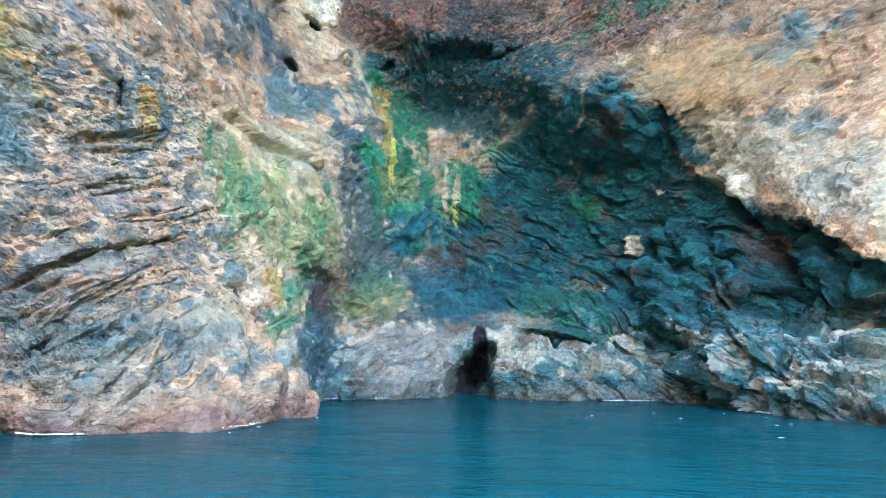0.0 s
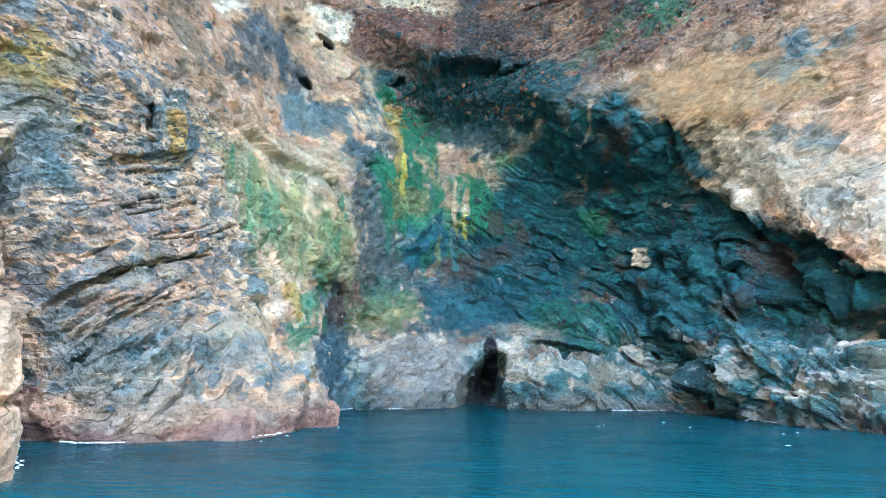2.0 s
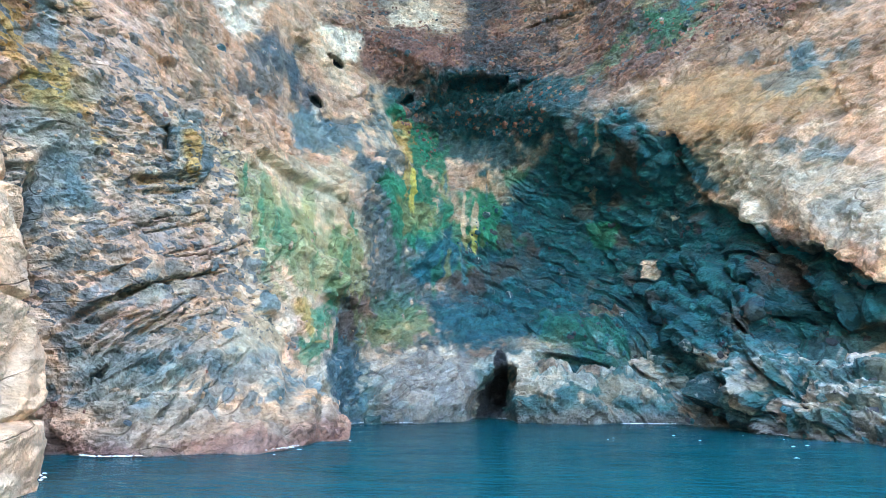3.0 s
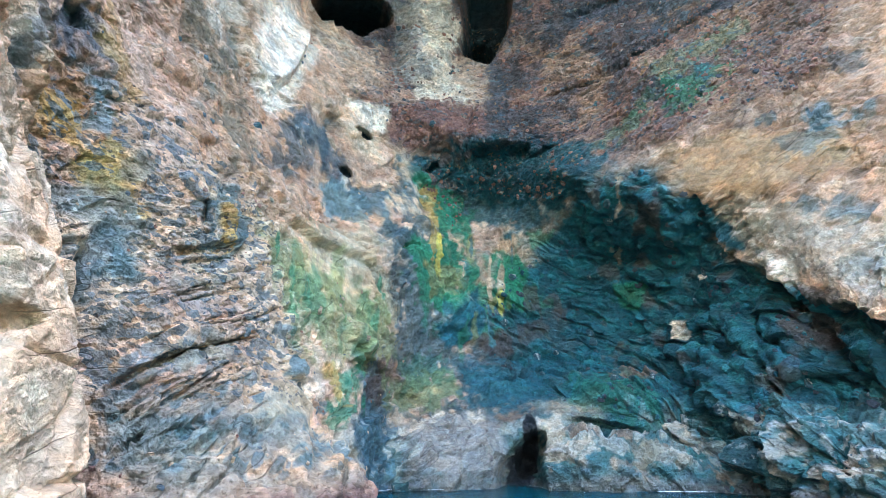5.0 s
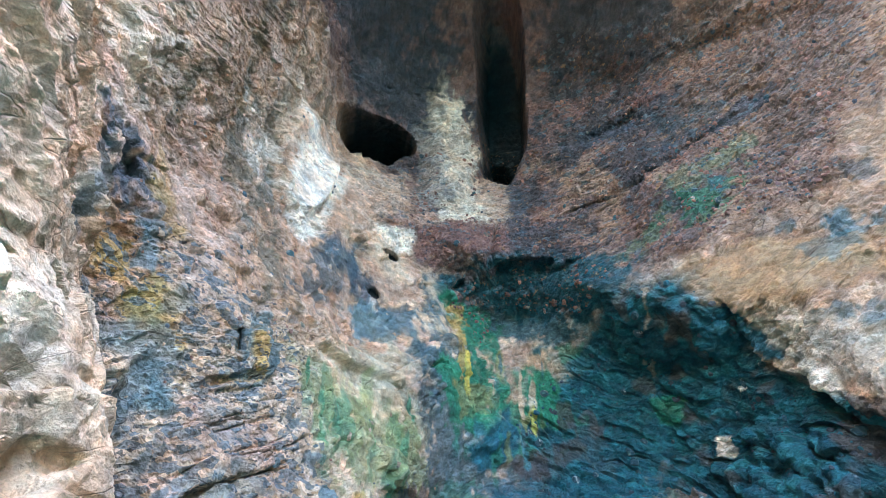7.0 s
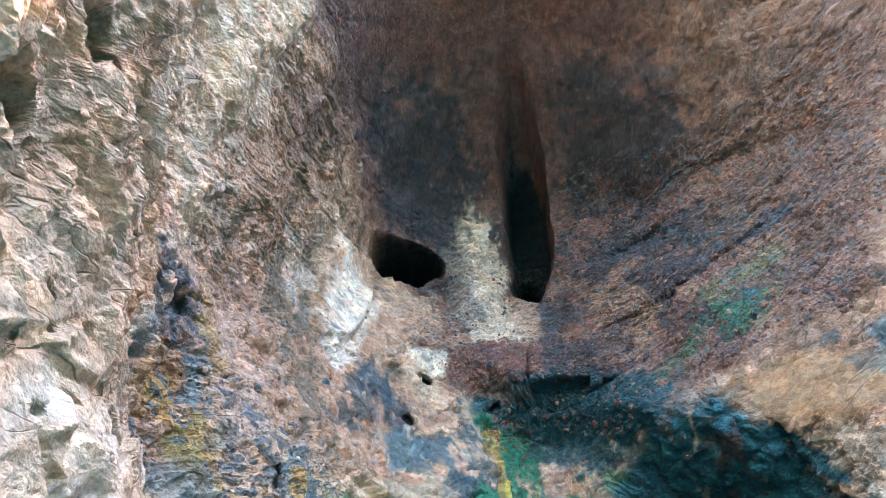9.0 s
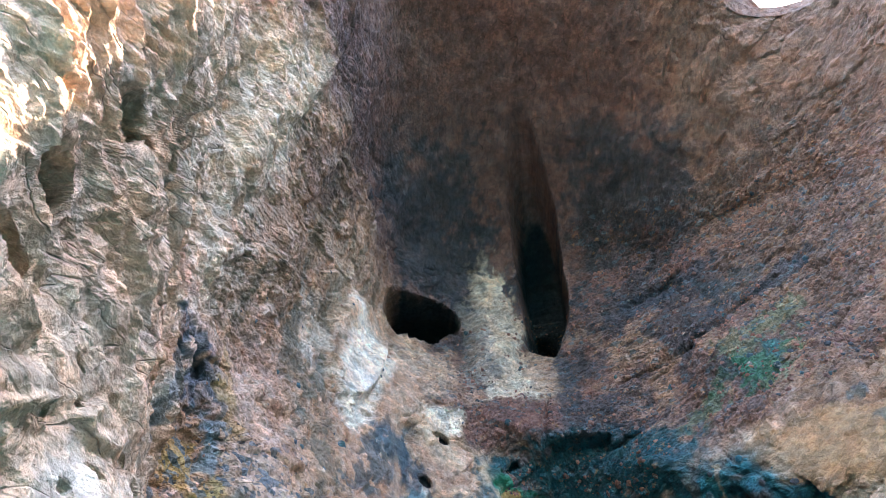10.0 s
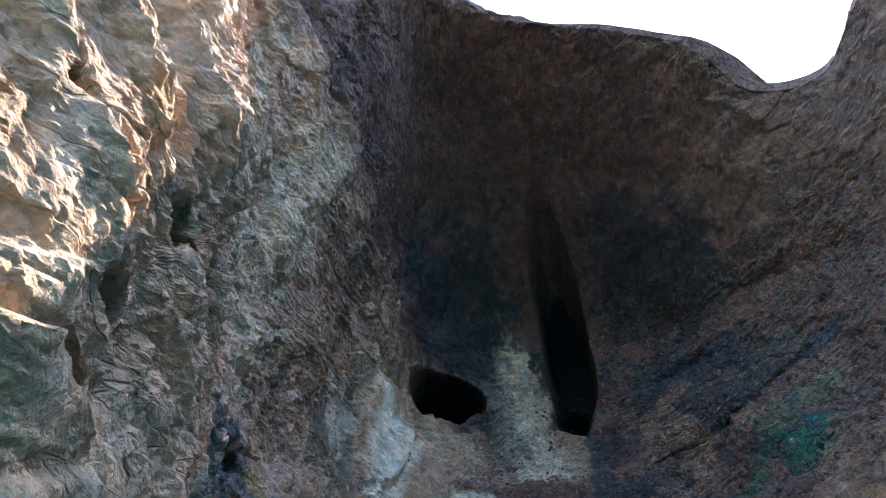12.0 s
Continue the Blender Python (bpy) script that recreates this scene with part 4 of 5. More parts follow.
patch(SLATE, 0.5, 0.9, (8.2, 41.9, 41.5), (14.3, 40.1, 39.6), (12.7, 40.6, 37.9), (8.4, 41.9, 39.4))
patch(SLATE, 0.5, 0.9, (18.3, 35.5, 28.3), (19.9, 34.4, 26.6), (19.0, 34.1, 25.1), (18.2, 35.3, 26.7))
patch(WET, 0.45, 0.9, (13.9, 35.1, 21.9), (16.8, 35.1, 22.7), (16.5, 33.9, 20.7), (14.0, 34.7, 19.9))
patch(BROWN, 0.6, 0.6, (-15.9, 11.7, 35.0), (-15.3, 16.2, 43.4), (-17.7, 21.5, 40.2), (-17.5, 14.9, 32.8))
runs = random.Random(31)
for _ in range(26):
    f = runs.random()
    streak(runs.choice((GREEN, GREEN, MOSS, (0.10, 0.22, 0.09), (0.50, 0.43, 0.22))), (-15.2 + 2.2 * f, 23.5 + 12 * f, runs.uniform(9.0, 14.5)), runs.uniform(1.5, 4.5), runs.uniform(0.12, 0.4), runs.uniform(0.4, 0.8))
for _ in range(22):
    streak(runs.choice((GREEN, GREEN, TEAL, LIME, (0.03, 0.22, 0.13))), (runs.uniform(-12.2, -4.0), runs.uniform(42.5, 48), runs.uniform(13.0, 24.0)), runs.uniform(1.5, 4.5), runs.uniform(0.15, 0.5), runs.uniform(0.4, 0.8))
streak((0.56, 0.46, 0.10), (-10.9, 41.8, 20.0), 4.0, 0.25)
streak(PALE, (-7.6, 48.0, 20.0), 5.0, 0.2)
streak(PALE, (-6.6, 48.2, 19.6), 4.5, 0.3)
streak((0.5, 0.47, 0.12), (-6.7, 48.4, 16.4), 2.6, 0.35)
# the shade inside the holes, painted on as a near-black colour
HOLE_SHADE = (0.022, 0.026, 0.030)
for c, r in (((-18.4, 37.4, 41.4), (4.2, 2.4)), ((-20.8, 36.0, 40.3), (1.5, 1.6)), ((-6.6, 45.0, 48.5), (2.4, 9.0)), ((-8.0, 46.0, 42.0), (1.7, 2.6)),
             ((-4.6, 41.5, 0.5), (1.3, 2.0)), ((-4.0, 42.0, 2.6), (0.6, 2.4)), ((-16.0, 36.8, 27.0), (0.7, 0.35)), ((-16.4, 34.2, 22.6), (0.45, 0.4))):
    stain(HOLE_SHADE, c, r, 1.0, 26 if r == (4.2, 2.4) else 0, 0.05, 0.15, 0.08)
# two darker patches on the inner roof
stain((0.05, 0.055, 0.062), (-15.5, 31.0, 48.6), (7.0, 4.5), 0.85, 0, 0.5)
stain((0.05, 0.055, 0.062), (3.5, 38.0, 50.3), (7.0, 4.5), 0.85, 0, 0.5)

tint *= (1 + 0.18 * (t1 - 0.5) + 0.22 * (t2 - 0.5) + 0.28 * (t3 - 0.5) + 0.20 * (t4 - 0.5) + 0.12 * speck)[:, None]
# how far the rock carries blue-grey pebbles
pebbles = np.clip(0.30 * side * step(9, 12, P[:, 1]) * step(3.0, 4.5, P[:, 2]) * step(18, 13, P[:, 2]) * step(0.30, 0.42, tint[:, 0]) + 0.08 * red_wall * step(0.45, 0.2, tint[:, 2]), 0, 1)
tint = np.clip(tint, 0.012, 0.85)
# how far it is broken into small pieces
broken = np.clip(0.35 + 0.65 * red_wall + 0.45 * side + 0.25 * alcove - 0.45 * pale_butt - 0.35 * smooth_face, 0.1, 1.0)

# ---- materials ----


def nodes_of(name):
    m = bpy.data.materials.new(name)
    m.use_nodes = True
    return m, m.node_tree.nodes, m.node_tree.links


def rock_material(name, colour=None, rough=0.8):
    """Weathered, bedded rock: mineral colour, angular blocks, layers and thin joints along the beds, grain and fine relief."""
    m, n, l = nodes_of(name)
    b = n["Principled BSDF"]

    def maths(kind, x, y):
        o = n.new("ShaderNodeMath")
        o.operation = kind
        for k, v in enumerate((x, y)):
            if isinstance(v, (int, float)):
                o.inputs[k].default_value = v
            else:
                l.new(v, o.inputs[k])
        return o.outputs[0]

    def remap(v, a, b2, c, d):
        o = n.new("ShaderNodeMapRange")
        for k, x in zip(("From Min", "From Max", "To Min", "To Max"), (a, b2, c, d)):
            o.inputs[k].default_value = x
        l.new(v, o.inputs["Value"])
        return o.outputs[0]

    def attribute(which):
        o = n.new("ShaderNodeAttribute")
        o.attribute_name = which
        return o

    def placed(vector, scale, offset=0.0):
        o = n.new("ShaderNodeMapping")
        o.inputs["Scale"].default_value, o.inputs["Location"].default_value = scale, (offset, 0.7 * offset, 1.3 * offset)
        l.new(vector, o.inputs["Vector"])
        return o.outputs[0]

    def noise_of(at, scale, detail, rough_=0.6):
        o = n.new("ShaderNodeTexNoise")
        o.inputs["Scale"].default_value, o.inputs["Detail"].default_value, o.inputs["Roughness"].default_value = scale, detail, rough_
        l.new(at, o.inputs["Vector"])
        return o

    place = n.new("ShaderNodeNewGeometry").outputs["Position"]
    if colour is None:
        mineral = attribute("mineral")
        laid, broken = attribute("bed").outputs["Vector"], attribute("broken").outputs["Fac"]
        base, pebble = mineral.outputs["Color"], mineral.outputs["Alpha"]
        within = n.new("ShaderNodeSeparateXYZ")
        l.new(attribute("inner_bed").outputs["Vector"], within.inputs[0])
        split_, join = n.new("ShaderNodeSeparateXYZ"), n.new("ShaderNodeCombineXYZ")
        l.new(laid, split_.inputs[0])
        l.new(split_.outputs[0], join.inputs[0])
        l.new(split_.outputs[1], join.inputs[1])
        l.new(within.outputs[0], join.inputs[2])
        laid_in, alcove_share = join.outputs[0], within.outputs[1]
    else:
        plain = n.new("ShaderNodeRGB")
        plain.outputs[0].default_value = (*colour, 1)
        laid, broken, base, pebble = place, 0.6, plain.outputs[0], 0.0
        laid_in, alcove_share = place, 0.0

    def bent(vector, amount):
        o = n.new("ShaderNodeVectorMath")
        o.operation = "MULTIPLY_ADD"
        l.new(noise_of(place, 1.6, 4.0).outputs["Color"], o.inputs[0])
        o.inputs[1].default_value = (amount, amount, amount)
        l.new(vector, o.inputs[2])
        return o.outputs[0]

    laid, laid_in, blocky = bent(laid, 0.08), bent(laid_in, 0.08), bent(place, 0.12)

    def blocks(scale):
        """Angular blocks: their random numbers and a tilted flat top."""
        at = placed(blocky, scale)
        cell = n.new("ShaderNodeTexVoronoi")
        cell.inputs["Scale"].default_value = 1.0
        l.new(at, cell.inputs["Vector"])
        split = n.new("ShaderNodeSeparateColor")
        l.new(cell.outputs["Color"], split.inputs[0])
        off, way, dot = (n.new("ShaderNodeVectorMath") for _ in range(3))
        off.operation, way.operation, dot.operation = "SUBTRACT", "SUBTRACT", "DOT_PRODUCT"
        l.new(at, off.inputs[0])
        l.new(cell.outputs["Position"], off.inputs[1])
        l.new(cell.outputs["Color"], way.inputs[0])
        way.inputs[1].default_value = (0.5, 0.5, 0.5)
        l.new(off.outputs[0], dot.inputs[0])
        l.new(way.outputs[0], dot.inputs[1])
        return split, dot.outputs["Value"]

    big, big_top = blocks((0.75, 0.75, 1.5))
    cell, cell_top = blocks((1.8, 1.8, 3.4))
    tiny, tiny_top = blocks((5.0, 5.0, 8.5))
    grain = noise_of(place, 9.0, 7.0, 0.65).outputs["Fac"]
    cloud = noise_of(place, 0.7, 6.0, 0.62).outputs["Fac"]

    def either(outer, inner_):
        """The first outside the alcove, the second inside it, where the beds fall the other way."""
        return maths("ADD", maths("MULTIPLY", outer, maths("SUBTRACT", 1.0, alcove_share)), maths("MULTIPLY", inner_, alcove_share))

    def layers(at):
        return noise_of(placed(at, (0.5, 0.5, 2.0)), 1.0, 3.0, 0.5).outputs["Fac"]

    strata = either(layers(laid), layers(laid_in))
    here = remap(noise_of(place, 0.45, 3.0).outputs["Fac"], 0.42, 0.58, 0.0, 1.0)

    def joints(at, scale, along, width, offset):
        """Long thin wandering joints along the beds."""
        v = noise_of(placed(at, (scale * along, scale * along, scale), offset), 1.0, 1.5, 0.5).outputs["Fac"]
        return remap(maths("ABSOLUTE", maths("SUBTRACT", v, 0.5), 0.0), 0.0, width, 1.0, 0.0)

    joint = maths("MULTIPLY", either(joints(laid, 0.8, 0.2, 0.006, 5.0), joints(laid_in, 0.8, 0.2, 0.006, 5.0)), here)
    pits = maths("MULTIPLY", remap(noise_of(place, 6.0, 4.0, 0.55).outputs["Fac"], 0.62, 0.68, 0.0, 1.0), broken)

    def patches(fac, colour_b, before):
        o = n.new("ShaderNodeMix")
        o.data_type = "RGBA"
        o.inputs["B"].default_value = (*colour_b, 1)
        l.new(before, o.inputs["A"])
        l.new(fac, o.inputs["Factor"])
        return o.outputs["Result"]

    wash = base
    if colour is None:
        some = remap(pebble, 0.0, 0.1, 0.0, 1.0)
        stone = remap(maths("ADD", maths("ADD", cell.outputs["Green"], maths("MULTIPLY", cloud, 0.5)), maths("MULTIPLY", pebble, 0.7)), 1.18, 1.24, 0.0, 0.75)
        wash = patches(maths("MULTIPLY", stone, some), (0.085, 0.135, 0.155), wash)
        gravel = remap(maths("ADD", tiny.outputs["Green"], maths("MULTIPLY", pebble, 0.5)), 0.95, 1.02, 0.0, 0.7)
        wash = patches(maths("MULTIPLY", gravel, some), (0.06, 0.085, 0.10), wash)
        wash = patches(maths("MULTIPLY", remap(noise_of(placed(laid, (1.0, 1.0, 1.6), 31.0), 1.5, 5.0).outputs["Fac"], 0.60, 0.66, 0.0, 0.6), some), (0.38, 0.21, 0.085), wash)
    else:
        wash = patches(remap(noise_of(place, 1.7, 6.0, 0.7).outputs["Fac"], 0.56, 0.62, 0.0, 0.7), (0.42, 0.41, 0.36), wash)
        wash = patches(remap(noise_of(placed(place, (1.0, 1.0, 1.0), 40.0), 0.9, 5.0).outputs["Fac"], 0.54, 0.64, 0.0, 0.7), (0.03, 0.11, 0.105), wash)
    hue = n.new("ShaderNodeMix")
    hue.data_type = "RGBA"
    hue.inputs["A"].default_value, hue.inputs["B"].default_value = (1.10, 0.98, 0.86, 1), (0.95, 1.02, 1.04, 1)
    l.new(remap(noise_of(placed(place, (0.7, 0.7, 1.0), 71.0), 1.0, 4.0).outputs["Fac"], 0.38, 0.62, 0.0, 1.0), hue.inputs["Factor"])
    tinted = n.new("ShaderNodeVectorMath")
    tinted.operation = "MULTIPLY"
    l.new(wash, tinted.inputs[0])
    l.new(hue.outputs["Result"], tinted.inputs[1])
    tone = maths("MULTIPLY", remap(big.outputs["Red"], 0, 1, 0.92, 1.08), remap(cell.outputs["Red"], 0, 1, 0.85, 1.15))
    tone = maths("MULTIPLY", tone, remap(maths("MULTIPLY", tiny.outputs["Red"], broken), 0, 1, 1.18, 0.72))
    tone = maths("MULTIPLY", tone, remap(grain, 0.32, 0.68, 0.84, 1.16))
    tone = maths("MULTIPLY", tone, remap(cloud, 0.3, 0.7, 0.84, 1.16))
    tone = maths("MULTIPLY", tone, remap(strata, 0.3, 0.7, 0.93, 1.07))
    # dark joints, and pits coloured darker for the shadow in their cavities
    dirt_and_shade = maths("MAXIMUM", maths("MULTIPLY", joint, 0.5), maths("MULTIPLY", pits, 0.4))
    tone = maths("MULTIPLY", tone, maths("SUBTRACT", 1.0, dirt_and_shade))
    mix = n.new("ShaderNodeVectorMath")
    mix.operation = "SCALE"
    l.new(tinted.outputs[0], mix.inputs[0])
    l.new(tone, mix.inputs["Scale"])
    l.new(mix.outputs[0], b.inputs["Base Color"])
    b.inputs["Roughness"].default_value = rough
    b.inputs["Specular IOR Level"].default_value = 0.3
    high = maths("MULTIPLY", big_top, 2.2)
    high = maths("ADD", high, maths("MULTIPLY", cell_top, 1.8))
    high = maths("ADD", high, maths("MULTIPLY", cell.outputs["Blue"], 0.5))
    high = maths("ADD", high, maths("MULTIPLY", maths("MULTIPLY", tiny_top, broken), 1.3))
    high = maths("ADD", high, maths("MULTIPLY", maths("MULTIPLY", tiny.outputs["Blue"], broken), 0.25))
    high = maths("ADD", high, maths("MULTIPLY", strata, 0.3))
    high = maths("ADD", high, maths("MULTIPLY", grain, 0.9))
    high = maths("SUBTRACT", high, maths("MULTIPLY", joint, 0.6))
    high = maths("SUBTRACT", high, maths("MULTIPLY", pits, 0.5))
    bump = n.new("ShaderNodeBump")
    bump.inputs["Strength"].default_value, bump.inputs["Distance"].default_value = 1.0, 0.17
    l.new(high, bump.inputs["Height"])
    l.new(bump.outputs[0], b.inputs["Normal"])
    return m


def water_material():
    m, n, l = nodes_of("sea_water")
    b = n["Principled BSDF"]
    place = n.new("ShaderNodeNewGeometry")
    drift = n.new("ShaderNodeTexNoise")
    drift.inputs["Scale"].default_value, drift.inputs["Detail"].default_value = 0.12, 3.0
    l.new(place.outputs["Position"], drift.inputs["Vector"])
    ramp = n.new("ShaderNodeValToRGB")
    ramp.color_ramp.elements[0].position, ramp.color_ramp.elements[1].position = 0.3, 0.7
    ramp.color_ramp.elements[0].color, ramp.color_ramp.elements[1].color = (0.0002, 0.044, 0.056, 1), (0.0004, 0.063, 0.078, 1)
    l.new(drift.outputs["Fac"], ramp.inputs["Fac"])
    l.new(ramp.outputs["Color"], b.inputs["Base Color"])
    b.inputs["Roughness"].default_value, b.inputs["IOR"].default_value = 0.12, 1.33
    b.inputs["Specular IOR Level"].default_value = 0.025
    ripple = n.new("ShaderNodeTexNoise")
    ripple.inputs["Scale"].default_value, ripple.inputs["Detail"].default_value = 2.2, 5.0
    stretch = n.new("ShaderNodeMapping")
    stretch.inputs["Scale"].default_value = (0.7, 1.5, 1.0)
    l.new(place.outputs["Position"], stretch.inputs["Vector"])
    l.new(stretch.outputs[0], ripple.inputs["Vector"])
    bump = n.new("ShaderNodeBump")
    bump.inputs["Strength"].default_value, bump.inputs["Distance"].default_value = 0.8, 0.12
    l.new(ripple.outputs["Fac"], bump.inputs["Height"])
    l.new(bump.outputs[0], b.inputs["Normal"])
    return m


ROCK, WATER = rock_material("weathered_rock"), water_material()

# ---- the cliff, stretch by stretch ----


def sheet(name, places, material, parent=None, colours=None, label="", crisp=True, pieces=None, beds_=None, inner_beds=None):
    """A mesh object from a grid of places."""
    rows, cols = places.shape[:2]
    me = bpy.data.meshes.new(name)
    idx = np.arange(rows * cols).reshape(rows, cols)
    quads = np.stack([idx[:-1, :-1], idx[:-1, 1:], idx[1:, 1:], idx[1:, :-1]], -1).reshape(-1, 4)
    me.vertices.add(rows * cols)
    me.vertices.foreach_set("co", places.reshape(-1).astype(np.float32))
    me.loops.add(quads.size)
    me.loops.foreach_set("vertex_index", quads.reshape(-1).astype(np.int32))
    me.polygons.add(len(quads))
    me.polygons.foreach_set("loop_start", np.arange(0, quads.size, 4, dtype=np.int32))
    me.update(calc_edges=True)
    if crisp:
        me.shade_flat()
    if colours is not None:
        at = me.attributes.new("mineral", "FLOAT_COLOR", "POINT")
        at.data.foreach_set("color", colours.reshape(-1, 4).reshape(-1).astype(np.float32))
    if pieces is not None:
        me.attributes.new("broken", "FLOAT", "POINT").data.foreach_set("value", pieces.reshape(-1).astype(np.float32))
    if beds_ is not None:
        me.attributes.new("bed", "FLOAT_VECTOR", "POINT").data.foreach_set("vector", beds_.reshape(-1).astype(np.float32))
        me.attributes.new("inner_bed", "FLOAT_VECTOR", "POINT").data.foreach_set("vector", inner_beds.reshape(-1).astype(np.float32))
    me.materials.append(material)
    ob = new(name, me)
    ob.parent = parent
    if label:
        tagged(ob, label)
    return ob


cliff = tagged(new("sea_cliff"), "weathered multicoloured sea cliff curving round a sheltered cove", "cliff")
TG = np.concatenate([tint, pebbles[:, None]], 1).reshape(NR, NC, 4)
BG = broken.reshape(NR, NC)
LAID = np.stack([P1[:, 0], P1[:, 1], bedding / 1.35], 1).reshape(NR, NC, 3)
LAID_IN = np.stack([bedding_in / 1.35, alcove, 0 * alcove], 1).reshape(NR, NC, 3)
ROOF_ROW = sum(ROWS[:8])
for name, a, b, label in (
    ("buttress", 0, 5, "pale cream limestone buttress with a jutting cap"),
    ("side_wall", 5, 8, "tan and blue-grey layered side wall"),
    ("cove_wall", 8, 12, "dark teal back wall streaked with green algae"),
    ("overhang_wall", 12, 17, "leaning tan overhang above dark wet rock"),
):
    lo, hi = STARTS[a], STARTS[b]
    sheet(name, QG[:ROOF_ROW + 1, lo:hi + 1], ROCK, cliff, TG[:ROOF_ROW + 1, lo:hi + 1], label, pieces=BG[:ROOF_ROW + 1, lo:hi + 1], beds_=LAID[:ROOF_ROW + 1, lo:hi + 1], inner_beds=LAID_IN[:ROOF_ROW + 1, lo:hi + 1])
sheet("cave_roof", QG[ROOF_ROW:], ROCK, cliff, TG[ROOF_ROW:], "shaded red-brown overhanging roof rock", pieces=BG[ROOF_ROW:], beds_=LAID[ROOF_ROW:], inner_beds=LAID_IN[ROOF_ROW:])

# ---- the sea ----


def sea():
    xs = np.concatenate([np.linspace(-1500, -30, 12), np.linspace(-28, 30, 400), np.linspace(32, 1500, 12)])
    ys = np.concatenate([np.linspace(-2500, -12, 16), np.linspace(-10, 52, 430), np.linspace(56, 300, 6)])
    gx, gy = np.meshgrid(xs, ys)
    flat = np.stack([gx.ravel(), gy.ravel(), np.zeros(gx.size)], 1)
    near = step(60, 25, np.hypot(gx.ravel(), gy.ravel() - 18))
    flat[:, 2] = near * (0.05 * value_noise(flat * (0.8, 1.3, 1), 3.1, 200) + 0.03 * value_noise(flat * (0.8, 1.4, 1), 1.2, 203))
    return tagged(sheet("water", flat.reshape(*gx.shape, 3), WATER, crisp=False), "calm deep teal sea water with small ripples", "sea", kind="structure")


sea()

# ---- loose and jutting stones, boulders and foam ----


def stone_mesh(name, seed, flat, material, level=2):
    """An angular broken stone about 1 m across."""
    r = np.random.default_rng(seed)
    bm = bmesh.new()
    bmesh.ops.create_icosphere(bm, subdivisions=level, radius=0.5)
    cuts = [Vector(v).normalized() for v in r.normal(size=(9, 3))]
    depth = r.uniform(0.26, 0.42, 9)
    for v in bm.verts:
        for c, d in zip(cuts, depth):
            over = v.co.dot(c) - d
            if over > 0:
                v.co -= c * over
        v.co += Vector(r.normal(size=3)) * 0.012
        v.co.z *= flat
    me = bpy.data.meshes.new(name)
    bm.to_mesh(me)
    bm.free()
    me.shade_flat()
    me.materials.append(material)
    return me


def boulder_mesh(seed, size, material):
    """A large weathered boulder with flat broken faces and a rough crust."""
    r = np.random.default_rng(seed)
    bm = bmesh.new()
    bmesh.ops.create_icosphere(bm, subdivisions=5, radius=0.5)
    co = np.array([v.co[:] for v in bm.verts])
    cuts = r.normal(size=(8, 3))
    cuts /= np.linalg.norm(cuts, axis=1, keepdims=True)
    for c, d in zip(cuts, r.uniform(0.12, 0.30, 8)):
        over = np.clip(co @ c - d, 0, None)
        co -= np.outer(over, c)
    at = co * np.array(size) + seed * 7.3
    co *= 1 + 0.13 * facets(at * (1.0, 1.0, 0.7), 1.1, 300)[0][:, None] + 0.08 * facets(at, 0.45, 305)[0][:, None] + 0.05 * fbm(at, 0.3, 3, 310)[:, None]
    co *= np.array(size)
    for v, c in zip(bm.verts, co):
        v.co = c
    me = bpy.data.meshes.new("boulder")
    bm.to_mesh(me)
    bm.free()
    me.shade_flat()
    me.materials.append(material)
    return me


CRUST = rock_material("crusted_shore_rock", (0.028, 0.085, 0.09), 0.6)
CRUST_PALE = rock_material("whitened_shore_rock", (0.05, 0.10, 0.10), 0.7)
CHIP_BLUE = rock_material("blue_grey_stone", (0.10, 0.155, 0.175), 0.75)
CHIP_RED = rock_material("red_brown_stone", (0.20, 0.115, 0.095), 0.85)
CHIP_TAN = rock_material("tan_stone", (0.40, 0.29, 0.20), 0.85)
CHIP_DARK = rock_material("dark_wet_stone", (0.03, 0.075, 0.09), 0.5)

for seed, place, size, mat, label in (
    (1, (11.3, 29.8, 0.3), (3.4, 3.0, 3.6), CRUST, "barnacle-crusted teal-grey rock at the water's edge"),
    (2, (13.6, 27.6, 0.3), (4.6, 3.4, 4.4), CRUST_PALE, "whitened craggy rock at the water's edge"),
    (4, (10.8, 34.0, 0.4), (3.6, 3.4, 4.4), CRUST, "teal-grey crusted rock standing in the water"),
    (5, (10.0, 38.2, 1.4), (4.2, 3.4, 4.0), CRUST, "dark crusted rock below the overhang"),
    (8, (-11.7, 34.9, 0.0), (2.2, 2.2, 2.0), CRUST, "small wet rock beside the inner corner"),
    (9, (-10.6, 25.4, 0.0), (2.0, 2.2, 1.6), CHIP_TAN, "low tan rock behind the corner of the side wall"),
):
    ob = new("boulder", boulder_mesh(seed, size, mat))
    ob.matrix_world = pose(*place, 8 * seed % 25, 11 * seed % 20, 37 * seed)
    tagged(ob, label, "boulder", "boulders along the shore")

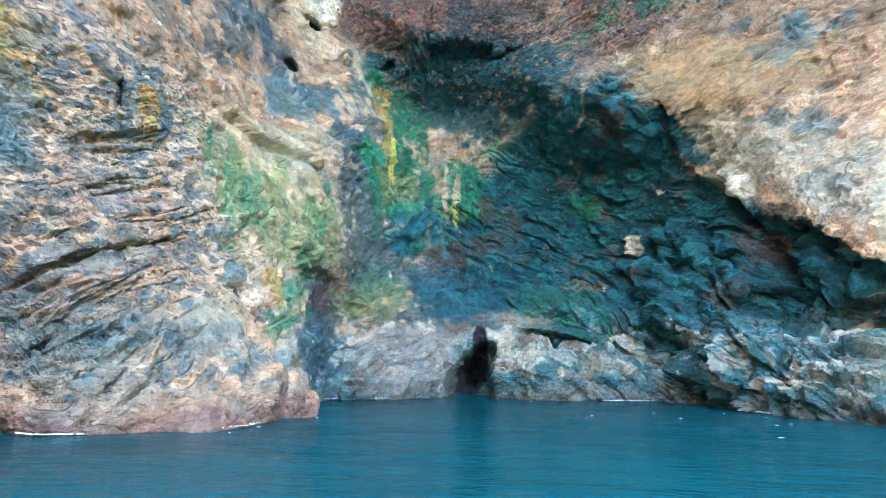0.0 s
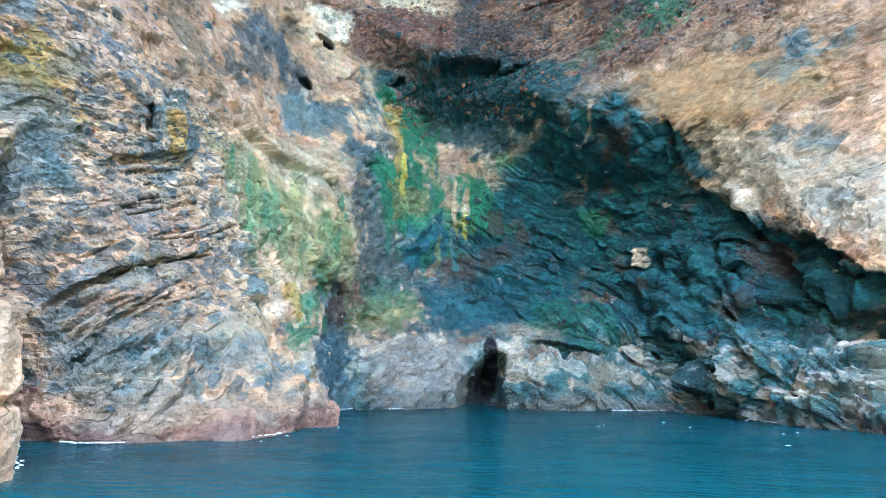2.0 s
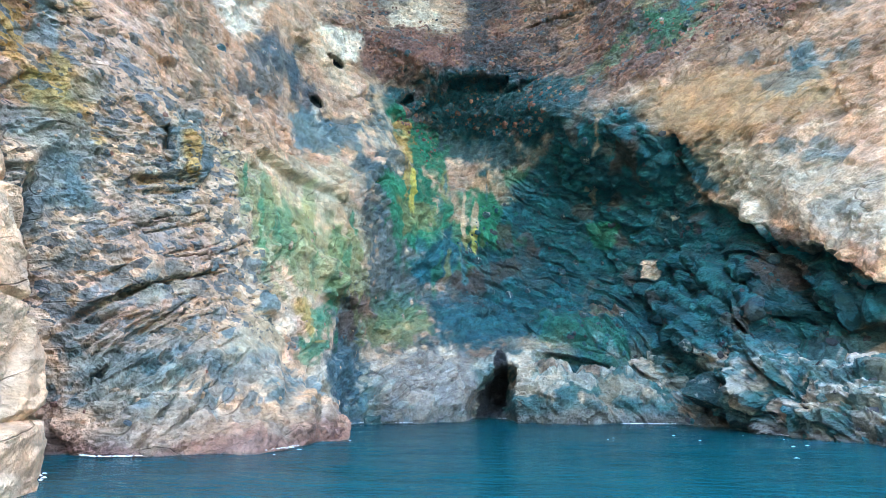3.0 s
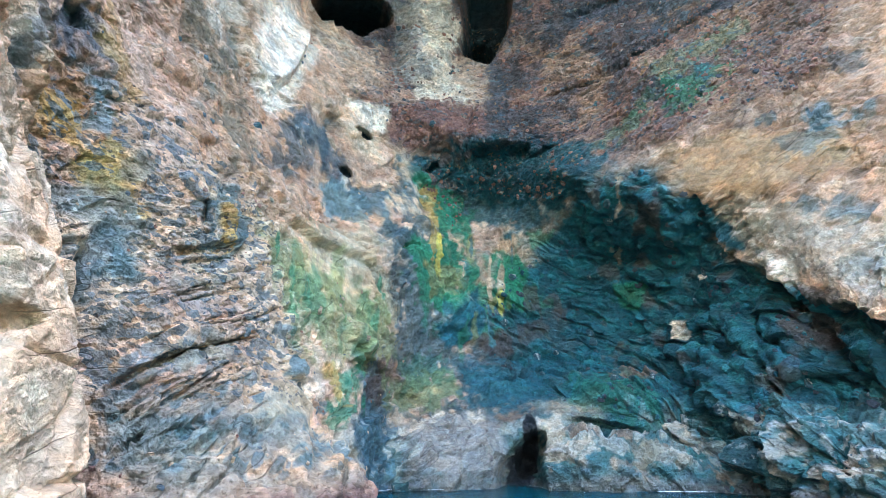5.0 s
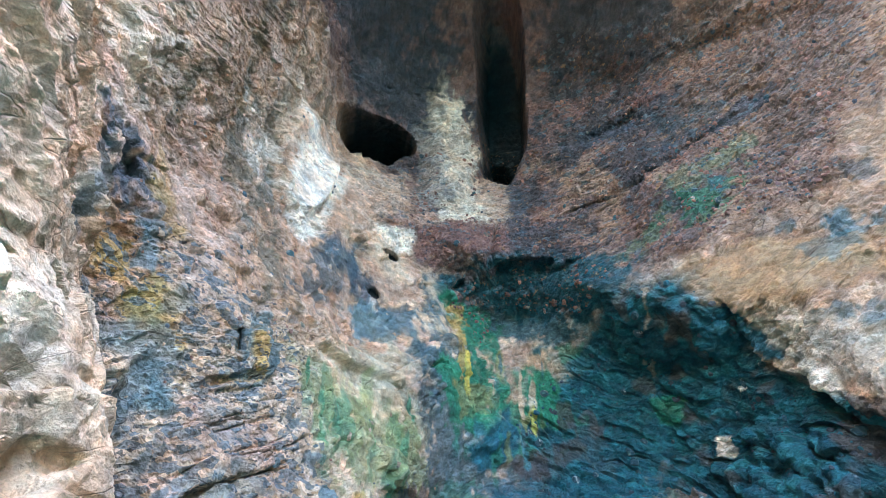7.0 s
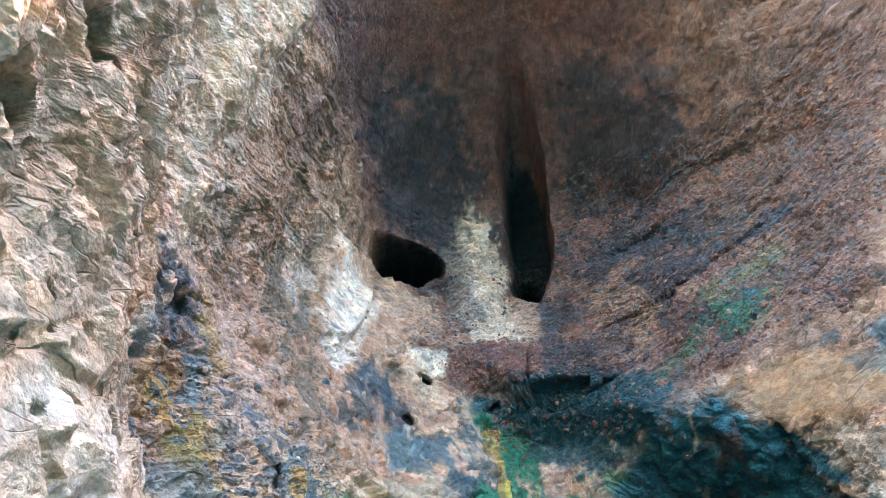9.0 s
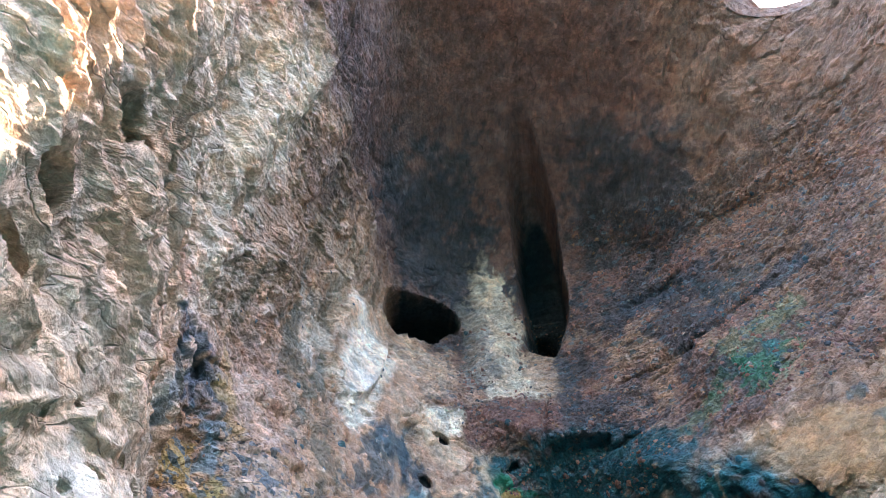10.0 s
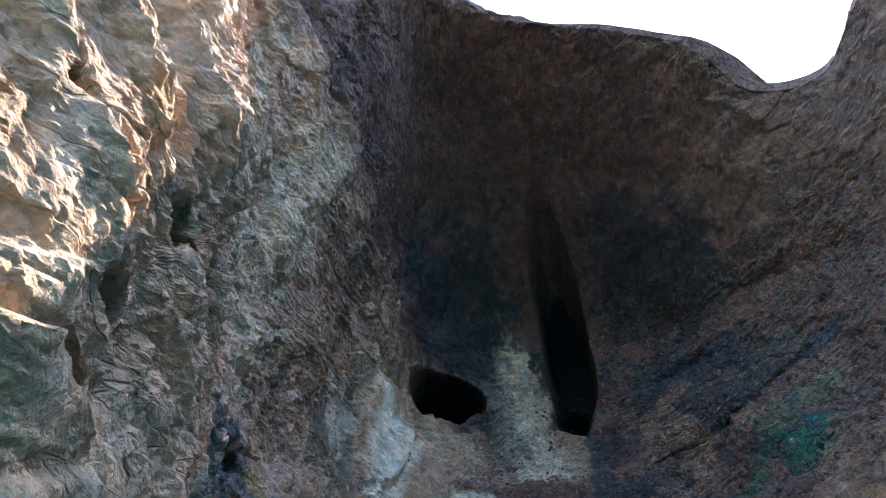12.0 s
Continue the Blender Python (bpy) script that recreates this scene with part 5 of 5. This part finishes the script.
pick = np.random.default_rng(21)
cols = np.tile(np.arange(NC), NR)
span = lambda a, b: (cols > STARTS[a]) & (cols < STARTS[b])
QF = QG.reshape(-1, 3)
for mask, count, mats, low_size, high_size in (
    (span(5, 9) & (P[:, 2] > 2) & (P[:, 2] < 26), 40, (CHIP_TAN, CHIP_TAN, CHIP_BLUE), 0.3, 0.7),
    (span(9, 14) & (red_wall > 0.6) & (P[:, 2] < 44), 150, (CHIP_RED, CHIP_RED, CHIP_DARK), 0.3, 0.9),
    (span(8, 14) & (alcove > 0.7), 50, (CHIP_DARK,), 0.5, 1.2),
    (span(13, 15) & (P[:, 2] < 5) & (P[:, 2] > 0.4), 30, (CRUST, CRUST_PALE), 0.4, 0.9),
):
    where = np.flatnonzero(mask)
    meshes = [stone_mesh("stone", 400 + 11 * k, 0.65, m) for k, m in enumerate(mats)] + [stone_mesh("stone", 500 + 13 * k, 0.8, m) for k, m in enumerate(mats)]
    for k in range(count):
        i = where[pick.integers(len(where))]
        ob = new("stone", meshes[k % len(meshes)])
        ob.parent = cliff
        s = low_size + (high_size - low_size) * pick.random() ** 2
        turn = Vector(N1[i]).to_track_quat("Z", "Y").to_matrix().to_4x4()
        ob.matrix_basis = Matrix.Translation(Vector(QF[i]) - Vector(N1[i]) * s * 0.08) @ turn @ pose(0, 0, 0, 0, 0, pick.uniform(0, 360)) @ Matrix.Diagonal((s, s * pick.uniform(0.6, 1.0), s, 1))


def rubble():
    """The small stones that stand out of the broken walls, too many to count."""
    shapes = []
    for k in range(8):
        me = stone_mesh("pattern", 700 + 17 * k, 0.7, ROCK, level=1)
        co, tri = np.zeros(len(me.vertices) * 3), np.zeros(len(me.polygons) * 3, np.int32)
        me.vertices.foreach_get("co", co)
        me.polygons.foreach_get("vertices", tri)
        shapes.append((co.reshape(-1, 3), tri.reshape(-1, 3)))
        bpy.data.meshes.remove(me)
    blue, slate, teal, pinkish, sand, brown = (0.085, 0.115, 0.13), (0.05, 0.06, 0.07), (0.02, 0.10, 0.12), (0.26, 0.13, 0.095), (0.44, 0.31, 0.21), (0.16, 0.085, 0.065)
    places, faces, shades, count = [], [], [], 0
    for mask, amount, palette, least, most in (
        (span(9, 15) & (red_wall > 0.5) & (P[:, 2] < 47), 1500, (slate, pinkish, brown, brown, pinkish), 0.2, 0.7),
        (span(5, 9) & (P[:, 2] > 1) & (P[:, 2] < 34), 300, (blue, sand, sand, pinkish, sand), 0.15, 0.5),
        (span(8, 14) & (alcove > 0.6), 500, (slate, teal), 0.2, 0.8),
    ):
        where = np.flatnonzero(mask)
        cluster = fbm(P[where], 2.5, 2, 160) + 0.25 * pick.normal(size=len(where)).astype(np.float32)
        where = where[cluster > np.percentile(cluster, 60)]
        for k in range(amount):
            i = where[pick.integers(len(where))]
            co, tri = shapes[pick.integers(8)]
            size = least + (most - least) * pick.random() ** 2.5
            turn = np.array(Vector(N1[i]).to_track_quat("Z", "Y").to_matrix() @ pose(0, 0, 0, 0, 0, pick.uniform(0, 360)).to_3x3())
            places.append((co * size * (1, pick.uniform(0.6, 1.0), 1)) @ turn.T + QF[i] - N1[i] * size * 0.06)
            faces.append(tri + count)
            value_ = pick.uniform(0.75, 1.2)
            shades.append(np.tile((*[c * value_ for c in palette[pick.integers(len(palette))]], 0.0), (len(co), 1)))
            count += len(co)
    me = bpy.data.meshes.new("rubble")
    tris = np.concatenate(faces)
    me.vertices.add(count)
    me.vertices.foreach_set("co", np.concatenate(places).reshape(-1).astype(np.float32))
    me.loops.add(tris.size)
    me.loops.foreach_set("vertex_index", tris.reshape(-1).astype(np.int32))
    me.polygons.add(len(tris))
    me.polygons.foreach_set("loop_start", np.arange(0, tris.size, 3, dtype=np.int32))
    me.update(calc_edges=True)
    me.shade_flat()
    me.attributes.new("mineral", "FLOAT_COLOR", "POINT").data.foreach_set("color", np.concatenate(shades).reshape(-1).astype(np.float32))
    me.attributes.new("broken", "FLOAT", "POINT").data.foreach_set("value", np.full(count, 0.3, np.float32))
    me.attributes.new("inner_bed", "FLOAT_VECTOR", "POINT")
    me.attributes.new("bed", "FLOAT_VECTOR", "POINT").data.foreach_set("vector", np.concatenate(places).reshape(-1).astype(np.float32))
    me.materials.append(ROCK)
    ob = new("rubble", me)
    ob.parent = cliff
    return tagged(ob, "small blue-grey and red-brown stones set in the rock", kind="stuff")


rubble()


def foam():
    """Broken white foam where the swell meets the rock, and a few flecks adrift."""
    m, n, l = nodes_of("foam")
    b = n["Principled BSDF"]
    b.inputs["Base Color"].default_value, b.inputs["Roughness"].default_value = (0.75, 0.80, 0.80, 1), 0.9
    bm = bmesh.new()
    foot = QG[:sum(ROWS[:3])]
    for c in range(STARTS[3], STARTS[15], 1):
        z = foot[:, c, 2]
        k = int(np.argmax(z > 0.02))
        x, y = foot[k, c, 0], foot[k, c, 1]
        strength = noise.noise(Vector((x * 0.35, y * 0.35, 3.0))) + (0.05 if y < 24 else -0.05)
        if strength < 0.12 + 0.35 * pick.random():
            continue
        out = Vector((N1[k * NC + c][0], N1[k * NC + c][1], 0)).normalized()
        for _ in range(2):
            at = Vector((x, y, 0.055)) + out * pick.uniform(-0.02, 0.05 + 0.45 * strength)
            r = pick.uniform(0.02, 0.04 + 0.07 * strength)
            ring = [bm.verts.new(at + Vector((math.cos(a) * r * pick.uniform(0.6, 1.5), math.sin(a) * r * pick.uniform(0.6, 1.5), pick.uniform(0.0, 0.02)))) for a in np.linspace(0, 6.28, 8)[:-1]]
            top = bm.verts.new(at + Vector((0, 0, 0.035)))
            for i in range(7):
                bm.faces.new((ring[i], ring[(i + 1) % 7], top))
    for _ in range(14):
        at = Vector((pick.uniform(-9, 12), pick.uniform(14, 36), 0.05))
        r = pick.uniform(0.015, 0.05)
        ring = [bm.verts.new(at + Vector((math.cos(a) * r * 2.2, math.sin(a) * r, 0))) for a in np.linspace(0, 6.28, 7)[:-1]]
        top = bm.verts.new(at + Vector((0, 0, 0.02)))
        for i in range(6):
            bm.faces.new((ring[i], ring[(i + 1) % 6], top))
    me = bpy.data.meshes.new("foam")
    bm.to_mesh(me)
    bm.free()
    me.materials.append(m)
    return tagged(new("foam", me), "thin broken white foam along the rock's foot", "foam", kind="stuff")


foam()
